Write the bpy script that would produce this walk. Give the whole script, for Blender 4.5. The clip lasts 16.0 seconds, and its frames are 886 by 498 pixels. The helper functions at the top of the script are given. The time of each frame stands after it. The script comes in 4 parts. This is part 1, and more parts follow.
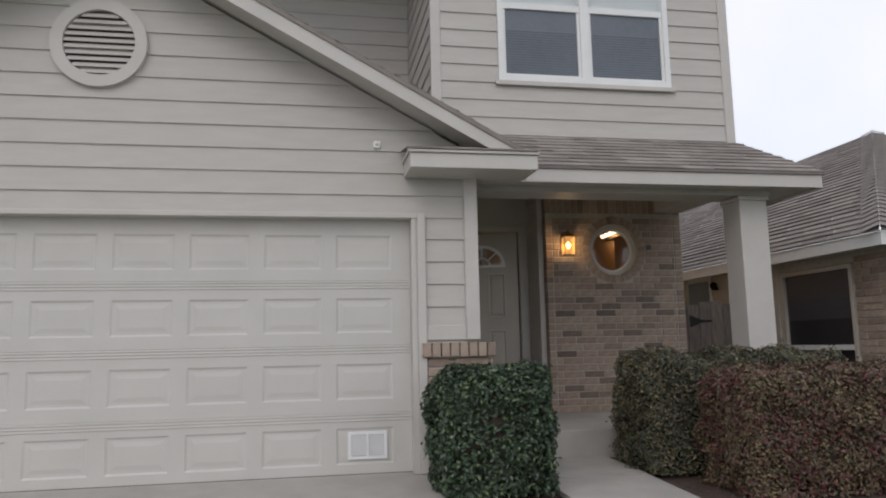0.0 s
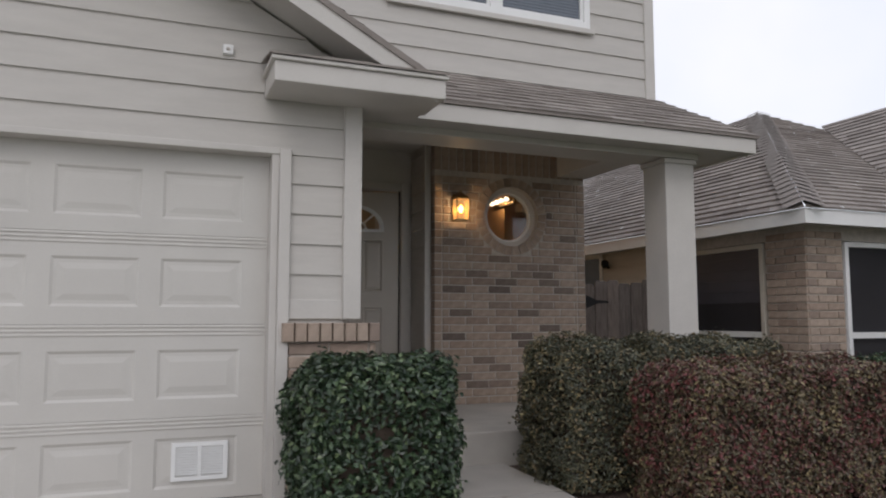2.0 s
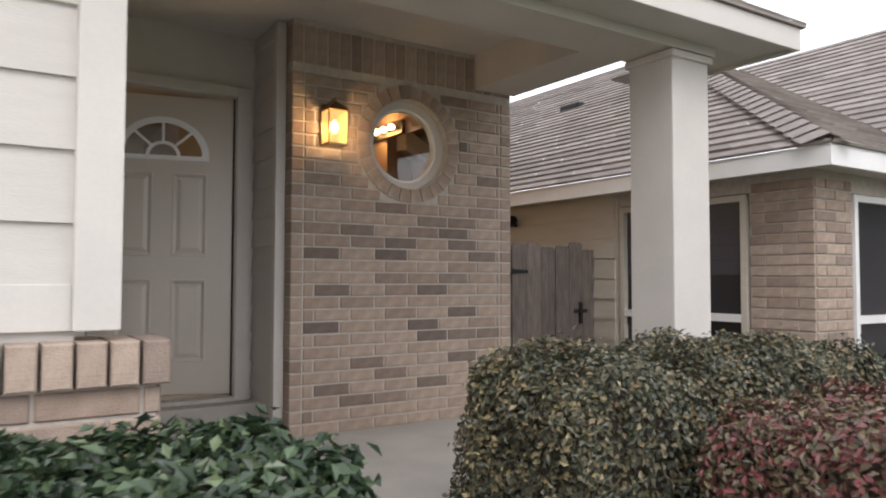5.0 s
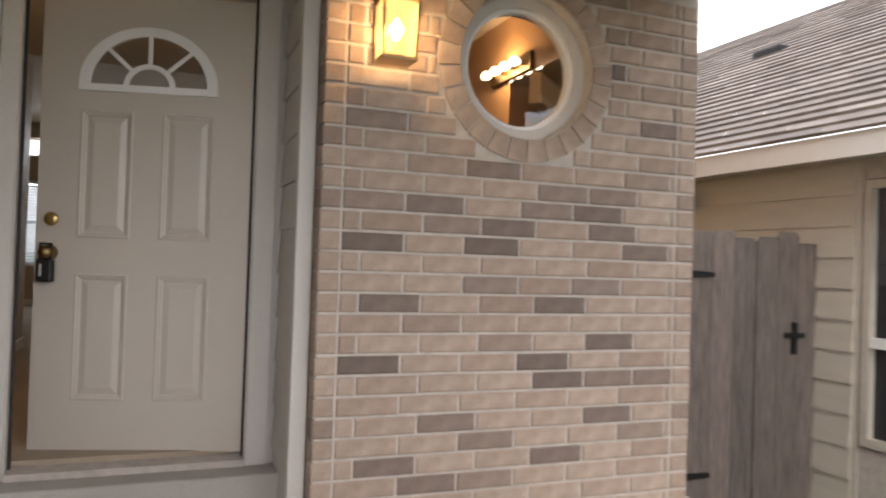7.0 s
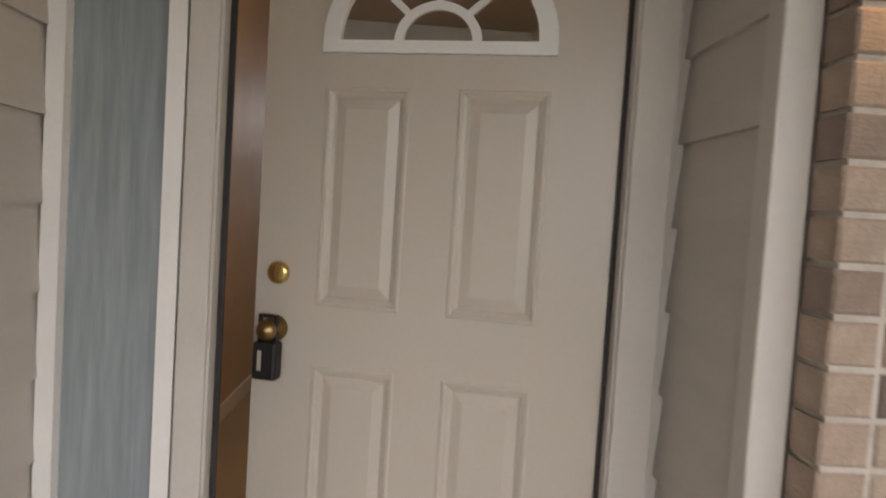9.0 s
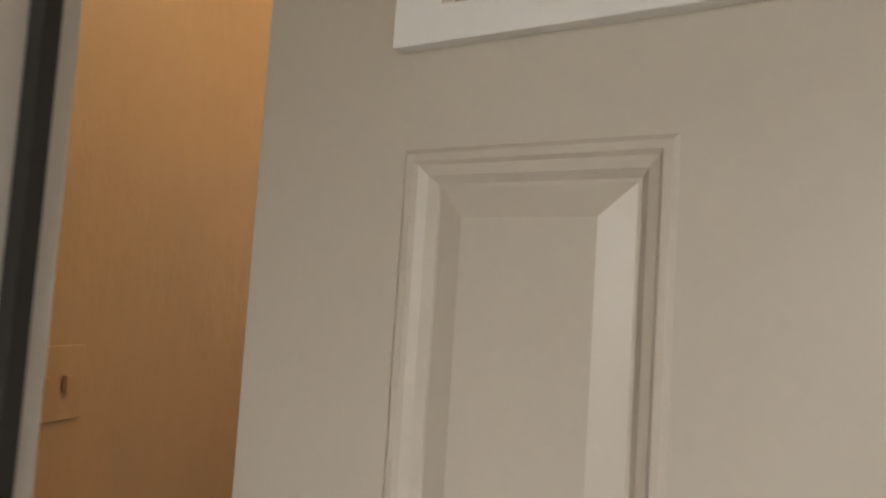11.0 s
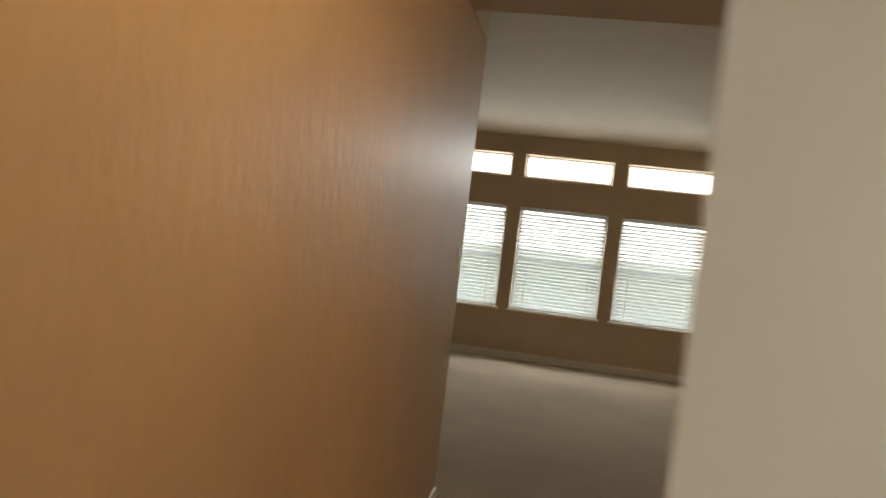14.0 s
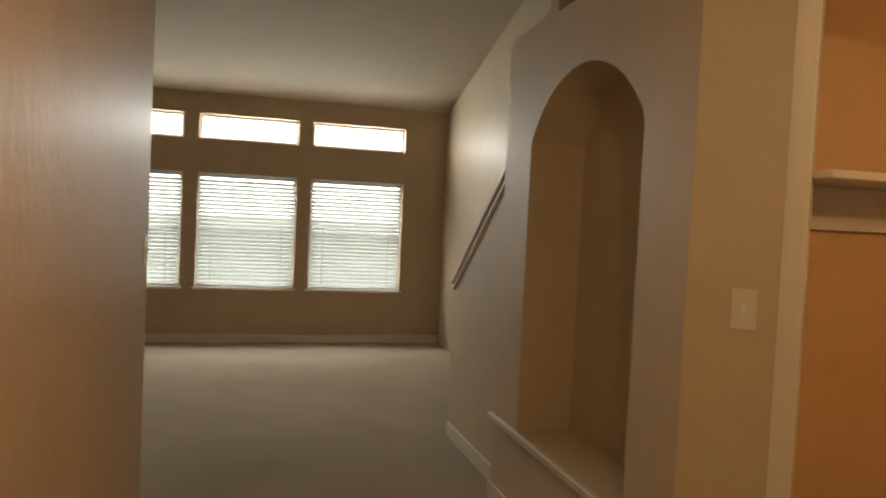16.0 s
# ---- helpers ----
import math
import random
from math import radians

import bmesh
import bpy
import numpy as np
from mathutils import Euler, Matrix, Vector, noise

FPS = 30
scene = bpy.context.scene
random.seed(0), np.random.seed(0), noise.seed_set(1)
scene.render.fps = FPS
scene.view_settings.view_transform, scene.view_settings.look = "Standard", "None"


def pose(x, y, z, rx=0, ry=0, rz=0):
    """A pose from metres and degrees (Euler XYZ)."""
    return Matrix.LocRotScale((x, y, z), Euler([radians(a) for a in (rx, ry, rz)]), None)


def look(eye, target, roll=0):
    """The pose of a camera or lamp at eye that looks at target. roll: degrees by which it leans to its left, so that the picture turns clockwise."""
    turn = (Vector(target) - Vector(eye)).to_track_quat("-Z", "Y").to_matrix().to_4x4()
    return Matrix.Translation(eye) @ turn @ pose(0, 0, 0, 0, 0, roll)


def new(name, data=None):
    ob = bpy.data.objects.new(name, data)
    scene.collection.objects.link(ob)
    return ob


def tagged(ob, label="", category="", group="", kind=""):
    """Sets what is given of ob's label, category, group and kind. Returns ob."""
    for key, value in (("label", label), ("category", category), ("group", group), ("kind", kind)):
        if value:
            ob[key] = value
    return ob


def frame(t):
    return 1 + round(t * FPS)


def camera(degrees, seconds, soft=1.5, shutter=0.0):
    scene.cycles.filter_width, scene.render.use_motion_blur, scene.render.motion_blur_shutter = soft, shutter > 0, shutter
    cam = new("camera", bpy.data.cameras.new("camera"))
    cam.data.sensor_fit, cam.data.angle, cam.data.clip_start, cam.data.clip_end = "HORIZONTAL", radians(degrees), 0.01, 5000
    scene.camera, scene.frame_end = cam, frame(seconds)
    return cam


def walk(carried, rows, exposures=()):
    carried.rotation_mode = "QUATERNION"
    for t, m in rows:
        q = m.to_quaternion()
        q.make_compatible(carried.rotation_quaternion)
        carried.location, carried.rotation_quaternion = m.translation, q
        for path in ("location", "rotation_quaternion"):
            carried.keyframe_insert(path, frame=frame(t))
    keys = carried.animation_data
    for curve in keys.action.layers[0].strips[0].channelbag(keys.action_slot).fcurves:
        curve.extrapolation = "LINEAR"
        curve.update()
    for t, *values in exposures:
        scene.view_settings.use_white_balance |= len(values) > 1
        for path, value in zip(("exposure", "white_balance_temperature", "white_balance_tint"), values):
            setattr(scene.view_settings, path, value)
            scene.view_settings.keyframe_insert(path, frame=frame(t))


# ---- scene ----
cam = camera(62.1, 16.0, soft=2.0, shutter=0.4)
EXPOSURES = [(0, -0.42, 6250, 13), (2, -0.4, 6250, 14), (3.5, 0.05, 6300, 14), (6, 1.05, 6500, 14), (7, 1.3, 6600, 15), (9, 1.6, 6900, 16),
             (11.3, 2.15, 7000, 12), (13, 2.32, 7200, 12), (14, 2.36, 7500, 12), (16, 2.42, 8000, 12)]
PATH = [
    (0, look((-0.897, -6.073, 1.011), (-0.537, -4.123, 1.275), -1.2)),
    (0.5, look((-0.846, -5.742, 1.018), (-0.421, -3.805, 1.272), -1.0)),
    (1, look((-0.814, -5.355, 1.02), (-0.299, -3.439, 1.267), -0.8)),
    (1.5, look((-0.78, -4.979, 1.048), (-0.157, -3.091, 1.27), -0.2)),
    (2, look((-0.699, -4.586, 1.064), (0.027, -2.732, 1.256), 0.0)),
    (2.5, look((-0.588, -4.141, 1.098), (0.233, -2.324, 1.26), 0.4)),
    (3, look((-0.445, -3.699, 1.166), (0.45, -1.915, 1.292), 1.2)),
    (3.5, look((-0.323, -3.2, 1.164), (0.651, -1.458, 1.293), 1.0)),
    (5.8, look((0.652, -1.546, 1.226), (1.76, 0.118, 1.295), 0.0)),
    (6, look((0.803, -1.385, 1.229), (1.858, 0.313, 1.297), 0.2)),
    (6.5, look((1.116, -0.954, 1.243), (2.009, 0.834, 1.306), 0.8)),
    (7, look((1.312, -0.49, 1.309), (2.043, 1.371, 1.341), 1.9)),
    (7.5, look((1.353, 0.012, 1.394), (1.836, 1.953, 1.366), 2.8)),
    (8, look((1.327, 0.45, 1.418), (1.542, 2.439, 1.399), 3.6)),
    (8.5, look((1.303, 0.832, 1.514), (1.399, 2.829, 1.457), 3.6)),
    (9, look((1.241, 1.152, 1.622), (1.321, 3.147, 1.513), 3.6)),
    (10.2, pose(1.22, 1.95, 1.74, 91.5, -3.6, 8.0)),
    (11.3, pose(1.195, 2.575, 1.798, 94.6, -3.7, 19.5)),
    (11.5, pose(1.191, 2.603, 1.799, 94.79, -3.73, 21.8)),
    (12.0, pose(1.187, 2.602, 1.793, 94.12, -3.71, 27.09)),
    (12.5, pose(1.188, 2.614, 1.779, 91.68, -3.99, 30.95)),
    (13.0, pose(1.0, 2.76, 1.80, 90.6, -6.2, 27.5)),
    (13.5, pose(0.853, 2.83, 1.82, 89.79, -4.65, 10.6)),
    (14, pose(0.822, 2.955, 1.84, 88.93, -6.82, 9.7)),
    (14.15, pose(0.812, 3.03, 1.85, 88.5, -6.8, 8.0)),
    (14.3, pose(0.85, 3.155, 1.865, 88.0, -6.7, 6.6)),
    (14.5, pose(0.965, 3.175, 1.877, 87.48, -6.43, 4.8)),
    (15, pose(0.876, 3.332, 1.894, 87.45, -5.34, -2.28)),
    (15.5, pose(0.767, 3.39, 1.894, 87.65, -3.84, -9.0)),
    (16, pose(0.641, 3.531, 1.898, 87.81, -2.76, -15.47)),
]
walk(cam, PATH, EXPOSURES)

# ---- world and lights ----
world = bpy.data.worlds.new("sky")
scene.world = world
world.use_nodes = True
wn, wl = world.node_tree.nodes, world.node_tree.links
sky = wn.new("ShaderNodeTexSky")
sky.sky_type, sky.sun_disc = "NISHITA", False
sky.sun_elevation, sky.sun_rotation = radians(38), radians(205)
sky.dust_density, sky.air_density = 4.0, 1.0
cloud = wn.new("ShaderNodeTexNoise")
cloud.inputs["Scale"].default_value, cloud.inputs["Detail"].default_value = 1.6, 5
cramp = wn.new("ShaderNodeValToRGB")
cramp.color_ramp.elements[0].position, cramp.color_ramp.elements[0].color = 0.35, (8.2, 8.8, 9.6, 1)
cramp.color_ramp.elements[1].position, cramp.color_ramp.elements[1].color = 0.62, (10.5, 10.4, 10.3, 1)
overcast = wn.new("ShaderNodeMix")
overcast.data_type = "RGBA"
overcast.inputs[0].default_value = 0.86
wl.new(cloud.outputs[0], cramp.inputs[0])
wl.new(sky.outputs[0], overcast.inputs[6])
wl.new(cramp.outputs[0], overcast.inputs[7])
bg = wn["Background"]
bg.inputs[1].default_value = 0.14
wl.new(overcast.outputs[2], bg.inputs[0])

sun_data = bpy.data.lights.new("sun", "SUN")
sun_data.energy, sun_data.angle, sun_data.color = 0.5, radians(25), (1.0, 0.96, 0.9)
sun = new("sun", sun_data)
sun.matrix_world = look((0, 0, 0), (0.45, 0.75, -0.75))


def lamp_point(name, place, watts, colour, size):
    d = bpy.data.lights.new(name, "POINT")
    d.energy, d.color, d.shadow_soft_size = watts, colour, size
    o = new(name, d)
    o.location = place
    return o


WARM = (1.0, 0.62, 0.28)
lamp_point("lantern_bulb", (2.13, 2.145, 2.17), 1.3, WARM, 0.03)
lamp_point("foyer_bulb", (1.1, 3.9, 2.68), 3.0, (1.0, 0.76, 0.48), 0.05)
lamp_point("vanity_bulb", (3.362, 3.85, 2.575), 2.6, WARM, 0.012)


def sky_panel(name, x, z, w, h, watts):
    """The sky's light coming in at a window opening of the back wall."""
    d = bpy.data.lights.new(name, "AREA")
    d.shape, d.size, d.size_y, d.energy, d.color = "RECTANGLE", w, h, watts, (0.82, 0.93, 1.0)
    o = new(name, d)
    o.matrix_world = pose(x, 12.12, z, -90, 0, 0)
    return o


sky_panel("window_daylight", 0.73, 1.68, 3.6, 1.3, 9.0)
sky_panel("transom_daylight", 0.73, 2.80, 3.6, 0.3, 16.0)


# ---- materials ----
def mat(name, colour, rough=0.6, metal=0.0, vary=0.12, scale=6.0, fine=90.0, bump=0.15, per="", coat=0.0, spread=None, stretch=(1, 1, 1), patch=0.0):
    m = bpy.data.materials.new(name)
    m.use_nodes = True
    n, l = m.node_tree.nodes, m.node_tree.links
    b = n["Principled BSDF"]
    b.inputs["Roughness"].default_value, b.inputs["Metallic"].default_value = rough, metal
    b.inputs["Coat Weight"].default_value = coat
    tc = n.new("ShaderNodeTexCoord")
    mp = n.new("ShaderNodeMapping")
    mp.inputs["Scale"].default_value = stretch
    l.new(tc.outputs["Object"], mp.inputs[0])
    big, small = n.new("ShaderNodeTexNoise"), n.new("ShaderNodeTexNoise")
    big.inputs["Scale"].default_value, big.inputs["Detail"].default_value = scale, 6
    small.inputs["Scale"].default_value, small.inputs["Detail"].default_value = fine, 4
    l.new(mp.outputs[0], big.inputs[0]), l.new(mp.outputs[0], small.inputs[0])
    ramp = n.new("ShaderNodeValToRGB")
    lo = [max(0, c * (1 - vary)) for c in colour]
    hi = [min(1, c * (1 + vary)) for c in colour]
    ramp.color_ramp.elements[0].position, ramp.color_ramp.elements[1].position = 0.3, 0.7
    ramp.color_ramp.elements[0].color, ramp.color_ramp.elements[1].color = (*lo, 1), (*hi, 1)
    mixf = n.new("ShaderNodeMath")
    mixf.operation = "MULTIPLY_ADD"
    mixf.inputs[1].default_value, mixf.inputs[2].default_value = 0.35, 0.0
    l.new(small.outputs[0], mixf.inputs[0])
    add = n.new("ShaderNodeMath")
    add.operation = "MULTIPLY_ADD"
    add.inputs[1].default_value = 0.65
    l.new(big.outputs[0], add.inputs[0]), l.new(mixf.outputs[0], add.inputs[2]), l.new(add.outputs[0], ramp.inputs[0])
    out = ramp.outputs[0]
    if spread:
        src = n.new("ShaderNodeObjectInfo").outputs["Random"] if per == "object" else n.new("ShaderNodeNewGeometry").outputs["Random Per Island"]
        pick = n.new("ShaderNodeValToRGB")
        pick.color_ramp.interpolation = "LINEAR"
        els = pick.color_ramp.elements
        for i, (pos, c) in enumerate(spread):
            e = els[i] if i < 2 else els.new(pos)
            e.position, e.color = pos, (*c, 1)
        if patch:
            blot, shift = n.new("ShaderNodeTexNoise"), n.new("ShaderNodeMath")
            blot.inputs["Scale"].default_value, blot.inputs["Detail"].default_value = 2.6, 2
            l.new(tc.outputs["Object"], blot.inputs[0])
            centre = n.new("ShaderNodeMath")
            centre.operation, centre.inputs[1].default_value = "SUBTRACT", 0.5
            l.new(blot.outputs[0], centre.inputs[0])
            shift.operation, shift.inputs[1].default_value = "MULTIPLY_ADD", patch
            l.new(centre.outputs[0], shift.inputs[0]), l.new(src, shift.inputs[2])
            src = shift.outputs[0]
        l.new(src, pick.inputs[0])
        mul = n.new("ShaderNodeMix")
        mul.data_type, mul.blend_type = "RGBA", "MULTIPLY"
        mul.inputs[0].default_value = 1.0
        l.new(pick.outputs[0], mul.inputs[6]), l.new(out, mul.inputs[7])
        out = mul.outputs[2]
    l.new(out, b.inputs["Base Color"])
    if bump:
        bp = n.new("ShaderNodeBump")
        bp.inputs["Strength"].default_value, bp.inputs["Distance"].default_value = bump, 0.004
        l.new(small.outputs[0], bp.inputs["Height"]), l.new(bp.outputs[0], b.inputs["Normal"])
    return m


def glow(name, colour, strength):
    m = bpy.data.materials.new(name)
    m.use_nodes = True
    b = m.node_tree.nodes["Principled BSDF"]
    b.inputs["Base Color"].default_value = (*colour, 1)
    b.inputs["Emission Color"].default_value = (*colour, 1)
    b.inputs["Emission Strength"].default_value = strength
    return m


def glass(name, tint=(1, 1, 1), rough=0.0):
    m = bpy.data.materials.new(name)
    m.use_nodes = True
    b = m.node_tree.nodes["Principled BSDF"]
    b.inputs["Base Color"].default_value = (*tint, 1)
    b.inputs["Roughness"].default_value, b.inputs["Transmission Weight"].default_value, b.inputs["IOR"].default_value = rough, 1.0, 1.45
    return m


M_SIDING = mat("siding_paint", (0.50, 0.475, 0.44), 0.55, vary=0.07, scale=3, fine=60, bump=0.25, stretch=(1, 1, 6))
M_TRIM = mat("trim_paint", (0.54, 0.515, 0.48), 0.5, vary=0.06, scale=4, fine=70, bump=0.12)
M_GARAGE = mat("garage_door_paint", (0.54, 0.52, 0.485), 0.45, vary=0.05, scale=2.5, fine=120, bump=0.1)
M_WHITE = mat("white_vinyl", (0.78, 0.78, 0.77), 0.4, vary=0.04, bump=0.05)
M_MORTAR = mat("mortar", (0.47, 0.43, 0.385), 0.9, vary=0.2, scale=20, fine=220, bump=0.5)
M_BRICK = mat("brick", (0.9, 0.9, 0.9), 0.85, vary=0.36, scale=14, fine=150, bump=1.0, per="object",
              spread=[(0.0, (0.43, 0.335, 0.265)), (1.0, (0.30, 0.235, 0.195)), (0.35, (0.50, 0.395, 0.315)), (0.70, (0.43, 0.33, 0.26)), (0.88, (0.38, 0.285, 0.225))])
M_BRICK_DARK = mat("dark_brick", (0.9, 0.9, 0.9), 0.85, vary=0.36, scale=14, fine=150, bump=1.0, per="object", spread=[(0, (0.18, 0.14, 0.118)), (1, (0.29, 0.222, 0.18))])
M_SHINGLE = mat("asphalt_shingle", (0.9, 0.9, 0.9), 0.95, vary=0.2, scale=8, fine=260, bump=0.6,
                spread=[(0.0, (0.24, 0.21, 0.19)), (1.0, (0.37, 0.33, 0.30)), (0.5, (0.30, 0.265, 0.24))])
M_CONCRETE = mat("concrete", (0.40, 0.375, 0.34), 0.85, vary=0.18, scale=2.5, fine=140, bump=0.35)
M_MULCH = mat("mulch_soil", (0.075, 0.05, 0.038), 0.95, vary=0.5, scale=18, fine=70, bump=1.0)
M_GRASS = mat("lawn", (0.07, 0.085, 0.035), 0.95, vary=0.4, scale=3, fine=60, bump=1.0)
M_DOOR = mat("door_paint", (0.53, 0.485, 0.425), 0.32, vary=0.04, scale=3, fine=90, bump=0.06)
M_FENCE = mat("weathered_wood", (0.165, 0.14, 0.125), 0.9, vary=0.45, scale=9, fine=60, bump=0.6, stretch=(6, 6, 0.6), per="object", spread=[(0, (0.8, 0.8, 0.8)), (1, (1.25, 1.2, 1.15))])
M_BLACK = mat("black_iron", (0.015, 0.015, 0.016), 0.5, metal=0.3, vary=0.3, bump=0.1)
M_BRASS = mat("brass", (0.72, 0.52, 0.22), 0.22, metal=1.0, vary=0.15, bump=0.03)
M_BRONZE = mat("aged_brass", (0.28, 0.19, 0.09), 0.35, metal=1.0, vary=0.2, bump=0.05)
M_CARPET = mat("carpet", (0.40, 0.33, 0.25), 1.0, vary=0.16, scale=1.2, fine=300, bump=1.0)
M_WALL = mat("tan_wall_paint", (0.50, 0.37, 0.245), 0.5, vary=0.06, scale=5, fine=30, bump=0.6, stretch=(1, 1, 0.55))
M_WALL_LIGHT = mat("cream_wall_paint", (0.60, 0.495, 0.365), 0.5, vary=0.05, scale=5, fine=45, bump=0.22)
M_CEILING = mat("ceiling_paint", (0.55, 0.49, 0.41), 0.9, vary=0.05, scale=5, fine=80, bump=0.4)
M_POWDER = mat("orange_wall_paint", (0.60, 0.37, 0.19), 0.45, vary=0.06, scale=5, fine=45, bump=0.2)
M_BASE = mat("white_baseboard", (0.72, 0.67, 0.59), 0.4, vary=0.04, bump=0.05)
M_BLIND = mat("blind_slat", (0.72, 0.76, 0.77), 0.5, vary=0.03, bump=0.03)
blind_nodes, blind_links = M_BLIND.node_tree.nodes, M_BLIND.node_tree.links
blind_through, blind_mix = blind_nodes.new("ShaderNodeBsdfTranslucent"), blind_nodes.new("ShaderNodeMixShader")
blind_through.inputs[0].default_value = (0.70, 0.75, 0.77, 1)
blind_mix.inputs[0].default_value = 0.28
blind_links.new(blind_nodes["Principled BSDF"].outputs[0], blind_mix.inputs[1])
blind_links.new(blind_through.outputs[0], blind_mix.inputs[2])
blind_links.new(blind_mix.outputs[0], blind_nodes["Material Output"].inputs[0])
M_SCREEN = mat("dark_solar_screen", (0.022, 0.022, 0.027), 0.42, vary=0.25, scale=2, fine=300, bump=0.1)
M_GREYGLASS = mat("blind_behind_glass", (0.13, 0.15, 0.18), 0.12, vary=0.12, scale=2, fine=20, bump=0.0)
# colour of the lapped reflections in the neighbour's window
M_LAPPED_REFLECTION = mat("lapped_reflection", (0.06, 0.06, 0.072), 0.3, vary=0.15, scale=2, fine=20, bump=0.0)
M_FROST = mat("curtained_glass", (0.27, 0.31, 0.33), 0.16, vary=0.22, scale=3, fine=12, bump=0.0, stretch=(8, 1, 0.5))
M_GLASS = glass("clear_glass")
M_DARKVOID = mat("dark_interior", (0.05, 0.035, 0.025), 0.8)
M_RUBBER = mat("weatherstrip", (0.02, 0.018, 0.018), 0.7)
M_LANTERN = glow("lantern_glass", (1.0, 0.66, 0.28), 0.28)
M_SHADE = glow("lamp_shade", (1.0, 0.62, 0.26), 1.6)
lantern_shader = M_LANTERN.node_tree.nodes["Principled BSDF"].inputs
lantern_shader["Transmission Weight"].default_value, lantern_shader["Roughness"].default_value, lantern_shader["IOR"].default_value = 0.9, 0.12, 1.1
M_FLAME = glow("lantern_filament", (1.0, 0.80, 0.45), 12.0)
M_BULB = glow("globe_bulb", (1.0, 0.80, 0.52), 3.0)
M_GREEN = mat("boxwood_leaf", (0.9, 0.9, 0.9), 0.30, vary=0.25, scale=30, bump=0.0, patch=0.5, spread=[(0, (0.018, 0.034, 0.018)), (1, (0.14, 0.19, 0.09)), (0.55, (0.036, 0.066, 0.032)), (0.85, (0.075, 0.12, 0.055))])
M_PURPLE = mat("hedge_leaf", (0.9, 0.9, 0.9), 0.42, vary=0.3, scale=3, bump=0.0, patch=0.7, spread=[(0, (0.05, 0.058, 0.038)), (1, (0.38, 0.32, 0.16)), (0.45, (0.09, 0.094, 0.057)), (0.75, (0.15, 0.14, 0.08)), (0.95, (0.26, 0.19, 0.10))])
M_RED = mat("red_hedge_leaf", (0.9, 0.9, 0.9), 0.42, vary=0.3, scale=3, bump=0.0, patch=1.2, spread=[(0, (0.19, 0.05, 0.05)), (1, (0.28, 0.22, 0.11)), (0.3, (0.135, 0.065, 0.05)), (0.5, (0.10, 0.088, 0.052)), (0.8, (0.16, 0.125, 0.068))])
# stem colour, also the dark that stands for shade inside the hedges
M_TWIG_CORE = mat("twig_and_dark_core", (0.05, 0.035, 0.025), 0.9, vary=0.3)
M_NSIDING = mat("neighbour_siding", (0.53, 0.49, 0.42), 0.6, vary=0.07, scale=3, fine=60, bump=0.25, stretch=(1, 1, 6))
M_MIRROR = mat("mirror_silver", (0.8, 0.8, 0.8), 0.03, metal=1.0, vary=0.0, bump=0.0)


# ---- mesh helpers ----
def link(name, bm, material, smooth=False):
    me = bpy.data.meshes.new(name)
    bmesh.ops.recalc_face_normals(bm, faces=bm.faces)
    bm.to_mesh(me)
    bm.free()
    me.materials.append(material)
    if smooth:
        for p in me.polygons:
            p.use_smooth = True
    return new(name, me)


def part(name, bm, material, parent, label="", smooth=False):
    o = link(name, bm, material, smooth)
    o.parent = parent
    return tagged(o, label)


def thing(name, label, category, group="", kind=""):
    return tagged(new(name), label, category, group, kind)


def structure(name, bm, material, label, category="wall"):
    return tagged(link(name, bm, material), label, category, kind="structure")


def box(bm, x0, x1, y0, y1, z0, z1, bevel=0.0):
    vs = [bm.verts.new(p) for p in ((x0, y0, z0), (x1, y0, z0), (x1, y1, z0), (x0, y1, z0), (x0, y0, z1), (x1, y0, z1), (x1, y1, z1), (x0, y1, z1))]
    fs = [bm.faces.new([vs[i] for i in q]) for q in ((3, 2, 1, 0), (4, 5, 6, 7), (0, 1, 5, 4), (1, 2, 6, 5), (2, 3, 7, 6), (3, 0, 4, 7))]
    if bevel:
        es = list({e for f in fs for e in f.edges})
        bmesh.ops.bevel(bm, geom=es, offset=bevel, segments=2, affect="EDGES", profile=0.5)
    return bm


def B(*a, **k):
    return box(bmesh.new(), *a, **k)


def boxes(*rows):
    bm = bmesh.new()
    for r in rows:
        box(bm, *r)
    return bm


def prism(axis, poly, a0, a1, bm=None):
    bm = bm or bmesh.new()
    f = {"x": lambda u, v, a: (a, u, v), "y": lambda u, v, a: (u, a, v), "z": lambda u, v, a: (u, v, a)}[axis]
    lo, hi = [bm.verts.new(f(u, v, a0)) for u, v in poly], [bm.verts.new(f(u, v, a1)) for u, v in poly]
    bm.faces.new(lo), bm.faces.new(hi)
    for i in range(len(poly)):
        j = (i + 1) % len(poly)
        bm.faces.new((lo[i], lo[j], hi[j], hi[i]))
    return bm


def tube(p0, p1, r0, r1=None, n=12, bm=None):
    bm = bm or bmesh.new()
    p0, p1 = Vector(p0), Vector(p1)
    d = p1 - p0
    m = Matrix.Translation((p0 + p1) / 2) @ d.to_track_quat("Z", "Y").to_matrix().to_4x4()
    bmesh.ops.create_cone(bm, cap_ends=True, segments=n, radius1=r0, radius2=r0 if r1 is None else r1, depth=d.length, matrix=m)
    return bm


